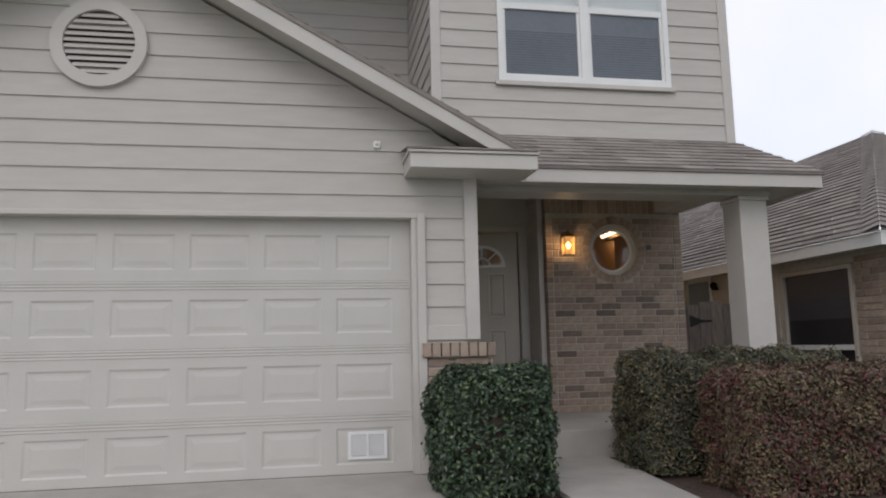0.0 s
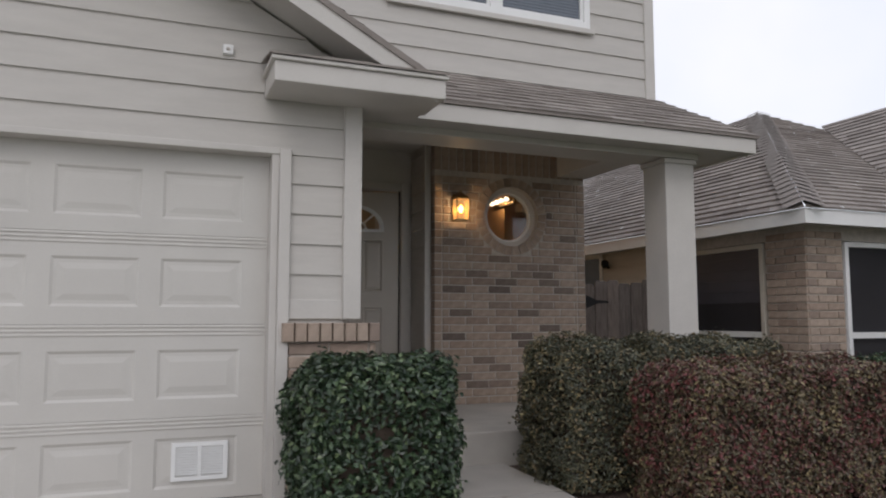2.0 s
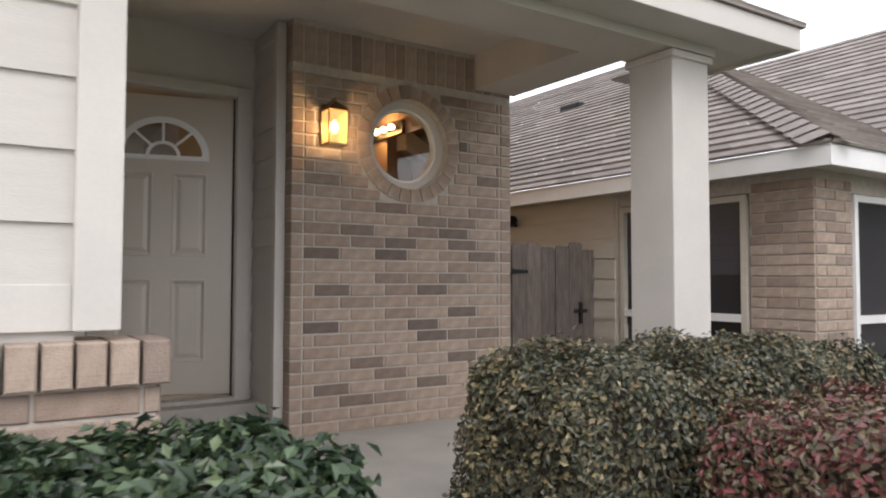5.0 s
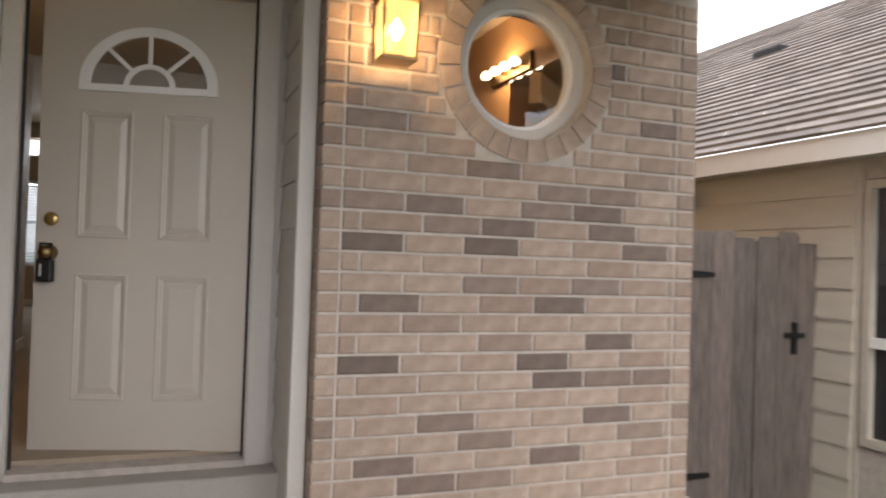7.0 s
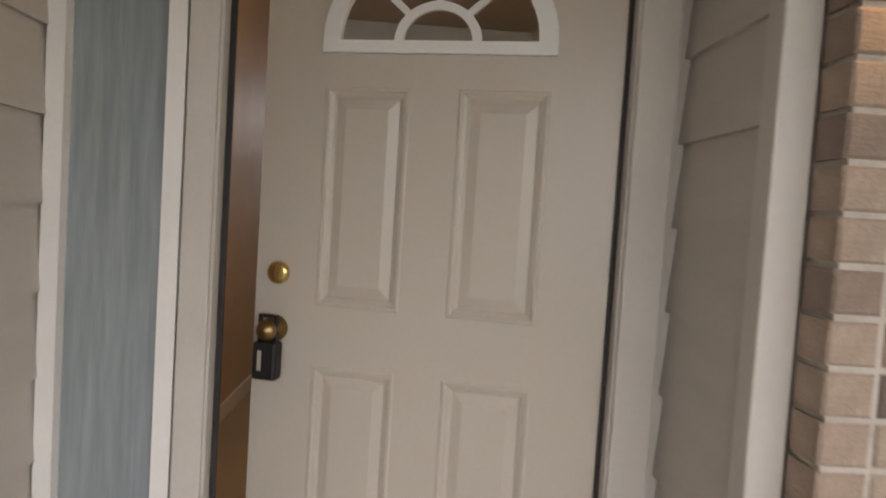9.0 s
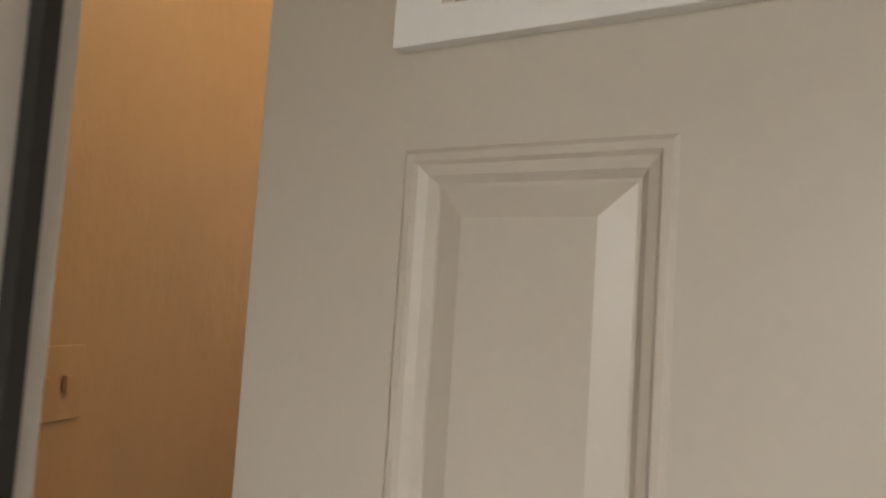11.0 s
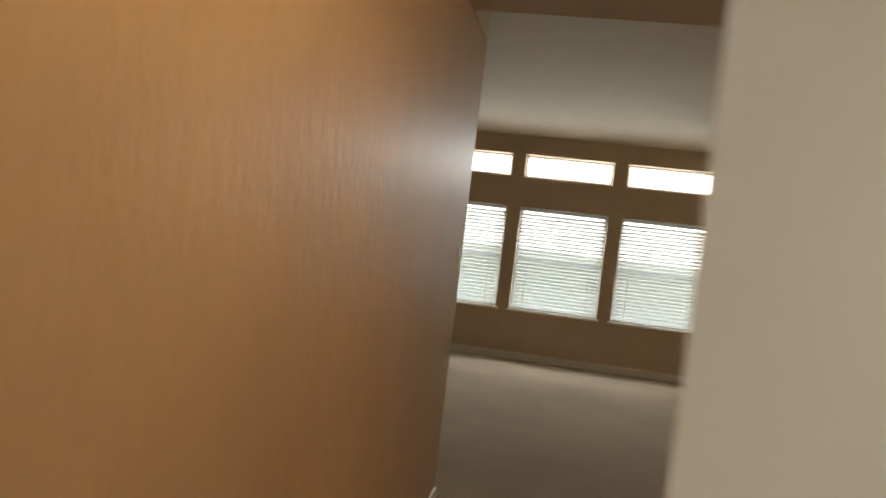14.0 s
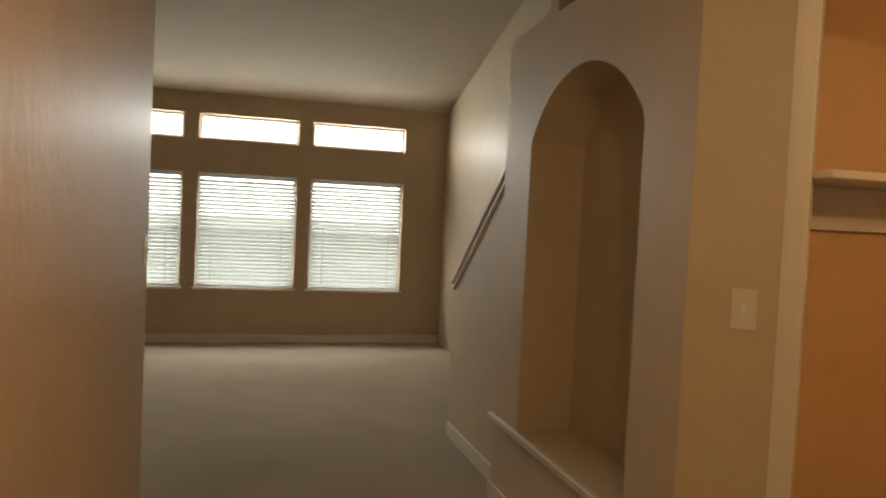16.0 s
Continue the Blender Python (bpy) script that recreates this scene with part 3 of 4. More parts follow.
# upper rail with a half-round opening
bm = bmesh.new()
arc = [(FCX + FR * math.cos(math.pi * i / 24), FCZ + 0.88 * FR * math.sin(math.pi * i / 24)) for i in range(25)]
outer = [(0.0, FCZ), (0.0, 2.42), (U, 2.42), (U, FCZ)]
for y in (0.0, 0.044):
    vo = [bm.verts.new((u, y, v)) for u, v in outer]
    va = [bm.verts.new((u, y, v)) for u, v in arc]
    bm.faces.new([vo[0], vo[1]] + va[:13][::-1])
    bm.faces.new([vo[1], vo[2], va[12]])
    bm.faces.new([vo[2], vo[3]] + va[12:][::-1])
box(bm, U, U + 0.0005, 0.001, 0.043, FCZ, 2.42)
on_door(part("top_rail", bm, M_DOOR, door))
fan = bmesh.new()
for y0, y1, r0, r1 in ((-0.014, 0.003, 0.245, 0.29), (-0.009, 0.003, 0.085, 0.108)):
    ring_y(FCX, FCZ, r0, r1, y0, y1, 24, 0, math.pi, fan)
for v in fan.verts:
    v.co.z = FCZ + (v.co.z - FCZ) * 0.88
box(fan, FCX - 0.29, FCX + 0.29, -0.014, 0.003, FCZ - 0.03, FCZ)
for a in (45, 90, 135):
    c, s = math.cos(radians(a)), math.sin(radians(a)) * 0.88
    px, pz = -s * 0.009, c * 0.009
    prism("y", [(FCX + c * 0.10 + px, FCZ + s * 0.10 + pz), (FCX + c * 0.10 - px, FCZ + s * 0.10 - pz), (FCX + c * 0.25 - px, FCZ + s * 0.25 - pz), (FCX + c * 0.25 + px, FCZ + s * 0.25 + pz)], -0.008, 0.003, fan)
on_door(part("fanlight_frame", fan, M_WHITE, door, "white fanlight frame with sunburst bars"))
on_door(part("fanlight_pane", prism("y", [(FCX + 0.25 * math.cos(math.pi * i / 24), FCZ + 0.22 * math.sin(math.pi * i / 24)) for i in range(25)], 0.004, 0.008), M_GLASS, door)).visible_shadow = False
on_door(part("deadbolt", lathe([(0.030, -0.001), (0.030, 0.006), (0.024, 0.012), (0.018, 0.014), (0.0001, 0.014)], pose(U + 0.062, 0, 1.433, 90)), M_BRASS, door, "round brass deadbolt", True))
on_door(part("knob", lathe([(0.033, -0.001), (0.033, 0.006), (0.014, 0.012), (0.012, 0.035), (0.024, 0.045), (0.027, 0.058), (0.022, 0.070), (0.0001, 0.074)], pose(U + 0.062, 0, 1.29, 90)), M_BRONZE, door, "aged brass door knob", True))
lockbox = thing("key_lockbox", "black key lockbox hanging on the door knob", "lockbox")
bm = B(U + 0.030, U + 0.094, -0.066, -0.022, 1.165, 1.262, bevel=0.008)
lb = part("body", bm, M_BLACK, lockbox)
sh = boxes((U + 0.037, U + 0.044, -0.052, -0.040, 1.258, 1.325), (U + 0.080, U + 0.087, -0.052, -0.040, 1.258, 1.325), (U + 0.037, U + 0.087, -0.052, -0.040, 1.322, 1.330))
lbs = part("shackle", sh, M_BLACK, lockbox)
lbd = part("dial", boxes((U + 0.046, U + 0.056, -0.0675, -0.0655, 1.19, 1.24)), M_MORTAR, lockbox)
for o in (lb, lbs, lbd):
    on_door(o)
# ---- brick wall with the round window ----
CX, CZ, CR = 2.75, 2.14, 0.335
bm = bmesh.new()
N = 48


def edge_point(a):
    c, s = math.cos(a), math.sin(a)
    k = min(((3.63 - CX) if c > 0 else (CX - 1.894)) / max(abs(c), 1e-6), ((2.86 - CZ) if s > 0 else (CZ - 0.23)) / max(abs(s), 1e-6))
    return CX + c * k, CZ + s * k


angles = sorted({2 * math.pi * i / N for i in range(N)} | {math.atan2(z - CZ, x - CX) % (2 * math.pi) for x in (1.894, 3.63) for z in (0.23, 2.86)})
loop = [[bm.verts.new((x, y, z)) for x, z, y in ((CX + 0.31 * math.cos(a), CZ + 0.31 * math.sin(a), 2.2565), (*edge_point(a), 2.2565), (*edge_point(a), 2.40), (CX + 0.31 * math.cos(a), CZ + 0.31 * math.sin(a), 2.40))] for a in angles]
for i in range(len(loop)):
    a, b = loop[i], loop[(i + 1) % len(loop)]
    for j in range(4):
        bm.faces.new((a[j], a[(j + 1) % 4], b[(j + 1) % 4], b[j]))
wall_brick = structure("wall_brick", bm, M_MORTAR, "tan and brown brick porch wall with round window")
part("sill_band", B(1.886, 3.64, 2.258, 2.40, -0.1, 0.229), M_CONCRETE, wall_brick)

rw = thing("round_window", "round porthole window with cream frame in brick wall", "window", kind="structure")
part("window_frame", ring_y(CX, CZ, 0.262, 0.308, 2.315, 2.40), M_TRIM, rw)
part("inner_bead", ring_y(CX, CZ, 0.245, 0.263, 2.335, 2.39), M_WHITE, rw)
pn = part("pane", ring_y(CX, CZ, 0.001, 0.2455, 2.36, 2.365), M_GLASS, rw)
pn.visible_shadow = False

# ---- wall lantern ----
lantern = thing("wall_lantern", "lit glass wall lantern with dark metal frame", "wall lamp")
LX, LY, LZ = 2.13, 2.145, 2.06
part("backplate", B(LX - 0.055, LX + 0.055, 2.225, 2.248, LZ + 0.02, LZ + 0.27, bevel=0.006), M_BRONZE, lantern)
part("arm", tube((LX, 2.23, LZ + 0.27), (LX, LY, LZ + 0.29), 0.010), M_BRONZE, lantern)
fr = bmesh.new()
for sx in (-1, 1):
    for sy in (-1, 1):
        tube((LX + sx * 0.062, LY + sy * 0.055, LZ), (LX + sx * 0.070, LY + sy * 0.062, LZ + 0.21), 0.0045, n=6, bm=fr)
box(fr, LX - 0.068, LX + 0.068, LY - 0.061, LY + 0.061, LZ - 0.012, LZ)
part("cage", fr, M_BRONZE, lantern)
part("roof_cap", lathe([(0.098, 0), (0.085, 0.018), (0.03, 0.05), (0.012, 0.062), (0.012, 0.082), (0.0001, 0.088)], pose(LX, LY, LZ + 0.21, 0, 0, 45), n=4), M_BRONZE, lantern)
for sx, sy, w, d in ((0, -1, 0.058, 0.0015), (-1, 0, 0.0015, 0.05), (1, 0, 0.0015, 0.05)):
    cx, cy = LX + sx * 0.064, LY + sy * 0.056
    o = part("glass_pane", B(cx - w, cx + w, cy - d, cy + d, LZ + 0.004, LZ + 0.205), M_LANTERN, lantern)
    o.visible_shadow = False
fl = part("bulb", lathe([(0.010, 0), (0.022, 0.03), (0.018, 0.06), (0.004, 0.085), (0.0001, 0.087)], pose(LX, LY, LZ + 0.07)), M_FLAME, lantern, smooth=True)
fl.visible_shadow = False

# ---- porch post, beams, ceiling, roof ----
post = structure("porch_post", B(3.32, 3.62, 0.48, 0.78, 0.231, 2.44, bevel=0.006), M_TRIM, "square cream painted porch post", "post")
part("capital", B(3.30, 3.64, 0.46, 0.80, 2.40, 2.44, bevel=0.006), M_TRIM, post)
structure("porch_beam", boxes((0.43, 3.66, 0.46, 0.80, 2.445, 2.73), (0.43, 3.66, 0.74, 0.80, 2.73, 2.87), (3.30, 3.66, 0.80, 2.25, 2.60, 2.87)), M_TRIM, "cream boxed porch beam", "beam")
structure("ceiling_porch", B(0.43, 3.70, 0.80, 2.80, 2.86, 2.90), M_TRIM, "cream porch ceiling", "ceiling")
porch_roof = thing("porch_roof", "low brown shingled roof over the porch", "roof", kind="structure")
part("deck", slab((0.45, 0.20, 2.59), (4.03, 0.20, 2.59), (3.78, 1.21, 3.16), (0.45, 1.21, 3.16), 0.03), M_TRIM, porch_roof)
part("deck", slab((4.03, 0.20, 2.59), (4.03, 1.24, 2.59), (3.78, 1.24, 3.16), (3.78, 1.21, 3.16), 0.03), M_TRIM, porch_roof)
sh = shingles(bmesh.new(), (0.45, 0.17, 2.622), (4.07, 0.17, 2.622), (3.79, 1.20, 3.205), (0.45, 1.20, 3.205), step=0.13)
shingles(sh, (4.07, 0.17, 2.622), (4.07, 1.26, 2.622), (3.79, 1.26, 3.205), (3.79, 1.20, 3.205), step=0.13)
tagged(part("shingles", sh, M_SHINGLE, porch_roof), kind="stuff")
part("fascia", B(0.96, 4.04, 0.185, 0.21, 2.475, 2.60, bevel=0.004), M_TRIM, porch_roof)
part("fascia", B(4.015, 4.04, 0.212, 1.25, 2.475, 2.60, bevel=0.004), M_TRIM, porch_roof)
part("drip_edge", B(0.96, 4.06, 0.165, 0.212, 2.602, 2.618), M_SHINGLE, porch_roof)
part("soffit_return", B(0.53, 0.955, 0.004, 0.208, 2.46, 2.58), M_TRIM, porch_roof)
part("soffit", boxes((0.45, 4.014, 0.212, 0.459, 2.495, 2.51), (3.665, 4.014, 0.46, 1.25, 2.495, 2.51)), M_TRIM, porch_roof)

# ---- upper storey ----
UX0, UX1, UZ0, UZ1, UY = 1.085, 3.05, 3.80, 5.30, 1.21
wall_upper = structure("wall_upper", boxes((0.38, UX0 + 0.05, UY, UY + 0.16, 2.95, 6.4), (UX1 - 0.05, 3.74, UY, UY + 0.16, 2.95, 6.4), (UX0 + 0.05, UX1 - 0.05, UY, UY + 0.16, 2.95, UZ0 + 0.05), (UX0 + 0.05, UX1 - 0.05, UY, UY + 0.16, UZ1 - 0.05, 6.4),
                        (0.38, 0.52, UY + 0.16, 3.0, 2.7, 6.4), (-5.5, 0.52, 3.0, 3.15, 2.5, 6.4), (3.60, 3.74, UY + 0.16, 12.2, 2.9, 6.4)), M_SIDING, "cream lap-sided upper storey wall")
clapboards(wall_upper, 0.46, 3.68, 3.02, 6.4, UY, M_SIDING, holes=((UX0, UX1, UZ0, UZ1),))
clapboards(wall_upper, UY + 0.02, 3.0, 2.8, 6.4, 0.38, M_SIDING, along="y", sign=-1)
clapboards(wall_upper, -5.5, 0.38, 2.8, 6.4, 3.0, M_SIDING)
part("corner_board", B(3.68, 3.79, UY - 0.028, UY + 0.16, 3.16, 6.4, bevel=0.004), M_TRIM, wall_upper)
part("corner_board", B(0.355, 0.46, UY - 0.028, UY + 0.02, 2.9, 6.4, bevel=0.004), M_TRIM, wall_upper)
uw = thing("window_upper", "white double window with closed grey blinds", "window", kind="structure")
mid = (UX0 + UX1) / 2
part("window_frame", boxes((UX0, UX0 + 0.06, UY - 0.04, UY + 0.1, UZ0, UZ1), (UX1 - 0.06, UX1, UY - 0.04, UY + 0.1, UZ0, UZ1), (UX0 + 0.06, UX1 - 0.06, UY - 0.04, UY + 0.1, UZ0, UZ0 + 0.06), (UX0 + 0.06, UX1 - 0.06, UY - 0.04, UY + 0.1, UZ1 - 0.06, UZ1), (mid - 0.05, mid + 0.05, UY - 0.035, UY + 0.1, UZ0 + 0.06, UZ1 - 0.06)), M_WHITE, uw)
part("window_sill", B(UX0 - 0.04, UX1 + 0.04, UY - 0.055, UY - 0.022, UZ0 - 0.05, UZ0 - 0.002, bevel=0.004), M_TRIM, uw)
for a, b in ((UX0 + 0.06, mid - 0.05), (mid + 0.05, UX1 - 0.06)):
    part("meeting_rail", B(a, b, UY - 0.02, UY + 0.03, 4.62, 4.69), M_WHITE, uw)
    part("sash", boxes((a, a + 0.03, UY - 0.012, UY + 0.03, UZ0 + 0.06, 4.62), (b - 0.03, b, UY - 0.012, UY + 0.03, UZ0 + 0.06, 4.62), (a + 0.03, b - 0.03, UY - 0.012, UY + 0.03, UZ0 + 0.06, UZ0 + 0.09)), M_WHITE, uw)
    part("pane", B(a + 0.03, b - 0.03, UY + 0.004, UY + 0.010, UZ0 + 0.09, 4.62), M_GREYGLASS, uw)
    part("pane", B(a, b, UY + 0.034, UY + 0.040, 4.69, UZ1 - 0.06), M_BLIND, uw)
    for k in range(17):
        z = UZ0 + 0.11 + k * 0.029
        part("blind_slat", prism("x", [(UY - 0.002, z), (UY + 0.003, z + 0.020), (UY + 0.003, z)], a + 0.035, b - 0.035), M_GREYGLASS, uw)
structure("roof_main", slab((-5.6, 0.8, 6.4), (4.1, 0.8, 6.4), (4.1, 12.3, 6.45), (-5.6, 12.3, 6.45), 0.05), M_SHINGLE, "main house roof above the upper storey", "roof")

# ---- hedges ----
def hedge(name, label, x0, x1, y0, y1, z0, z1, count, leaf, material, seed, round_off=0.12, lumps=0.05):
    rng = random.Random(seed)
    h = thing(name, label, "hedge")
    cx, cy, cz = (x0 + x1) / 2, (y0 + y1) / 2, (z0 + z1) / 2
    hx, hy, hz = (x1 - x0) / 2, (y1 - y0) / 2, (z1 - z0) / 2
    # solid core whose dark colour stands for the shade between the leaves
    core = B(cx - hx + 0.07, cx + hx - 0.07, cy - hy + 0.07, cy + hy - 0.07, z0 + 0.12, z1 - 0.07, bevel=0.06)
    part("shade_core", core, M_TWIG_CORE, h)
    for _ in range(8):
        p = (cx + rng.uniform(-0.6, 0.6) * hx, cy + rng.uniform(-0.5, 0.5) * hy)
        part("stem", tube((p[0], p[1], z0 - 0.02), (p[0] + rng.uniform(-0.1, 0.1), p[1] + rng.uniform(-0.08, 0.08), z0 + 0.3), 0.012, 0.008, 6), M_TWIG_CORE, h)
    verts, faces = [], []
    areas = [hy * hz, hy * hz, hx * hz, hx * hz, hx * hy * 1.3]
    for _ in range(count):
        f = rng.choices(range(5), areas)[0]
        u, v = rng.uniform(-1, 1), rng.uniform(-1, 1)
        q, n = {0: ((-1, u, v), (-1, 0, 0)), 1: ((1, u, v), (1, 0, 0)), 2: ((u, -1, v), (0, -1, 0)), 3: ((u, 1, v), (0, 1, 0)), 4: ((u, v, 1), (0, 0, 1))}[f]
        p = Vector((q[0] * hx, q[1] * hy, q[2] * hz))
        n = Vector(n)
        # pull the edges in so that the block is rounded
        inner = Vector((max(-hx + round_off, min(hx - round_off, p.x)), max(-hy + round_off, min(hy - round_off, p.y)), max(-hz, min(hz - round_off, p.z))))
        d = p - inner
        if d.length > 1e-5:
            n = d.normalized()
            p = inner + n * min(d.length, round_off)
        p += Vector((cx, cy, cz))
        p += n * (lumps * noise.noise(p * 5.0) + rng.uniform(-0.07, 0.022) + (0.05 * rng.random() if rng.random() < 0.03 else 0))
        if p.z < z0 + 0.02:
            continue
        a = (n + Vector((rng.gauss(0, 0.55), rng.gauss(0, 0.55), rng.gauss(0.35, 0.55)))).normalized()
        t = a.orthogonal().normalized()
        t = Matrix.Rotation(rng.uniform(0, 6.28), 3, a) @ t
        s = a.cross(t)
        ln, w = leaf * rng.uniform(0.7, 1.3), leaf * 0.3 * rng.uniform(0.8, 1.2)
        i = len(verts)
        verts += [p - t * ln * 0.5, p + s * w + a * 0.003, p + t * ln * 0.5 - a * ln * 0.15, p - s * w + a * 0.003]
        faces.append((i, i + 1, i + 2, i + 3))
    me = bpy.data.meshes.new("leaves")
    me.from_pydata([tuple(v) for v in verts], [], faces)
    me.materials.append(material)
    o = new("leaves", me)
    o.parent = h
    tagged(o, kind="stuff")
    return h


hedge("boxwood_shrub", "clipped dark green boxwood shrub beside the garage", 0.03, 0.88, -0.90, -0.10, -0.06, 0.84, 17000, 0.043, M_GREEN, 1, 0.17, 0.07)
hedge("porch_hedge", "clipped green and bronze hedge before the porch", 1.80, 3.74, -0.42, 0.36, -0.06, 0.90, 52000, 0.029, M_PURPLE, 2, 0.17, 0.08)
hedge("red_hedge", "clipped reddish winter hedge in the mulch bed", 2.15, 3.85, -1.25, -0.50, -0.12, 0.79, 44000, 0.030, M_RED, 3, 0.17, 0.09)
hedge("side_shrub", "green clipped shrub beside neighbouring house", 4.75, 6.2, -0.35, 0.45, -0.2, 0.72, 14000, 0.04, M_GREEN, 4, 0.14, 0.06)

# dry leaves on the mulch
rng = random.Random(9)
verts, faces = [], []
for _ in range(900):
    x, y = rng.uniform(0.5, 4.2), rng.uniform(-2.2, 0.5)
    if 0.9 < x < 1.83:
        continue
    z = -0.035 + 0.0458 * (y - 0.55) + 0.012
    a, l = rng.uniform(0, 6.28), rng.uniform(0.012, 0.03)
    c, s = math.cos(a) * l, math.sin(a) * l
    i = len(verts)
    verts += [(x - c, y - s, z), (x - s * 0.4, y + c * 0.4, z + 0.008), (x + c, y + s, z + 0.003), (x + s * 0.4, y - c * 0.4, z + 0.008)]
    faces.append((i, i + 1, i + 2, i + 3))
me = bpy.data.meshes.new("leaf_litter")
me.from_pydata(verts, [], faces)
me.materials.append(M_RED)
tagged(new("leaf_litter", me), "scattered dry leaves on the mulch", "leaves", kind="stuff")

# ---- fence and gate between the houses ----
gate = thing("fence_gate", "weathered grey wooden fence gate with black hinges", "gate")
GY = 2.98
n = 9
for i in range(n):
    x = 3.72 + i * 0.17
    t = 1.52 + 0.03 * math.sin(i * 2.1) + (0.015 if i % 2 else 0)
    part("picket", prism("y", [(x, -0.2), (x + 0.163, -0.2), (x + 0.163, t - 0.03), (x + 0.14, t), (x + 0.023, t), (x, t - 0.03)], GY + 0.004 * (i % 3), GY + 0.02 + 0.004 * (i % 3)), M_FENCE, gate)
for z in (0.15, 1.2):
    part("rail", B(3.70, 5.24, GY + 0.032, GY + 0.07, z, z + 0.09), M_FENCE, gate)
for z in (1.28, 0.10):
    hg = part("hinge", prism("y", [(4.08, z - 0.08), (4.08, z + 0.08), (4.14, z + 0.06), (4.24, z + 0.02), (4.40, z + 0.014), (4.40, z - 0.014), (4.24, z - 0.02), (4.14, z - 0.06)], GY - 0.012, GY - 0.001), M_BLACK, gate, "black strap hinge")
lt = part("latch", boxes((4.96, 5.12, GY - 0.014, GY - 0.001, 0.90, 0.935), (5.02, 5.055, GY - 0.02, GY - 0.001, 0.80, 1.0)), M_BLACK, gate, "black gate latch")

outlet = thing("outdoor_outlet", "grey weatherproof outlet cover on the siding", "outlet")
part("cover", B(0.425, 0.475, 1.98, 2.07, 0.62, 0.76, bevel=0.01), M_MORTAR, outlet)
part("hinge", tube((0.478, 1.985, 0.755), (0.478, 2.065, 0.755), 0.006), M_BLACK, outlet)

# ---- neighbouring house ----
nh = thing("neighbour_house", "single-storey brick and siding house with brown hip roof", "house")
NX, NY, NE = 5.25, 0.82, 2.02
part("wall", boxes((NX, NX + 0.2, NY, 1.34, -0.5, NE), (NX, NX + 0.2, 2.66, 15, -0.5, NE), (NX, NX + 0.2, 1.34, 2.66, -0.5, 0.28), (NX, NX + 0.2, 1.34, 2.66, 1.88, NE),
                   (NX + 0.2, 5.73, NY, NY + 0.2, -0.5, NE), (6.54, 13.5, NY, NY + 0.2, -0.5, NE), (5.73, 6.54, NY, NY + 0.2, -0.5, 0.4), (5.73, 6.54, NY, NY + 0.2, 1.86, NE)), M_MORTAR, nh)
nsid = part("siding_wall", B(NX - 0.012, NX - 0.002, 2.68, 15, -0.5, NE), M_NSIDING, nh)
clapboards(nsid, 2.72, 9.0, -0.3, NE, NX - 0.012, M_NSIDING, along="y", sign=-1)
for (wa, wb, wz0, wz1, along) in ((1.36, 2.66, 0.30, 1.87, "y"), (5.75, 6.52, 0.42, 1.85, "x")):
    f = bmesh.new()
    rows = ((wa, wa + 0.05, wz0, wz1), (wb - 0.05, wb, wz0, wz1), (wa + 0.05, wb - 0.05, wz0, wz0 + 0.05), (wa + 0.05, wb - 0.05, wz1 - 0.05, wz1))
    for a, b, c, d in rows:
        box(f, NX - 0.02, NX + 0.06, a, b, c, d) if along == "y" else box(f, a, b, NY - 0.02, NY + 0.06, c, d)
    w = part("window", f, M_NSIDING if along == "y" else M_WHITE, nh, "sash window with dark sunscreen")
    part("meeting_rail", B(NX - 0.016, NX + 0.05, wa + 0.05, wb - 0.05, 0.88, 0.94) if along == "y" else B(wa + 0.05, wb - 0.05, NY - 0.016, NY + 0.05, 0.88, 0.94), M_WHITE, w)
    part("pane", B(NX + 0.03, NX + 0.04, wa, wb, wz0, wz1) if along == "y" else B(wa, wb, NY + 0.03, NY + 0.04, wz0, wz1), M_SCREEN, w)
    if along == "y":
        # strips coloured as the dark lapped reflections in the upper pane, no blind
        for k in range(5):
            z = 1.25 + k * 0.12
            part("blind_slat", B(NX + 0.022, NX + 0.028, 1.42, 2.60, z, z + 0.115), M_LAPPED_REFLECTION, w)
part("fascia", boxes((4.93, 4.96, 0.52, 15, 1.97, 2.11), (4.96, 13.9, 0.52, 0.55, 1.97, 2.11)), M_WHITE, nh)
part("soffit", boxes((4.96, NX + 0.1, 0.55, 15, 2.0, 2.02), (NX + 0.1, 13.9, 0.55, NY + 0.1, 2.0, 2.02)), M_TRIM, nh)
AX, AY, AZ = 9.1, 5.2, 4.68
sh = shingles(bmesh.new(), (4.91, 15, 2.11), (4.91, 0.50, 2.11), (AX, AY, AZ), (AX, 15, AZ), step=0.19, tab=0.45, lift=0.02)
shingles(sh, (4.91, 0.50, 2.11), (13.3, 0.50, 2.11), (AX, AY, AZ), (AX - 0.01, AY, AZ), step=0.19, tab=0.45, lift=0.02)
nroof = tagged(part("roof", sh, M_SHINGLE, nh), kind="stuff")
a, b = Vector((4.92, 0.51, 2.12)), Vector((AX, AY, AZ))
for i in range(34):
    p, q = a.lerp(b, i / 34), a.lerp(b, (i + 1.25) / 34)
    s = Vector((0.13, -0.13, -0.06))
    s2 = Vector((-0.13, 0.13, -0.06))
    up = Vector((0, 0, 0.045))
    cap = bmesh.new()
    v = [cap.verts.new(k) for k in (p + s + up, p + up * 1.3, p + s2 + up, q + s + up * 0.6, q + up * 0.9, q + s2 + up * 0.6)]
    cap.faces.new((v[0], v[1], v[4], v[3])), cap.faces.new((v[1], v[2], v[5], v[4]))
    part("hip_shingle", cap, M_SHINGLE, nh)
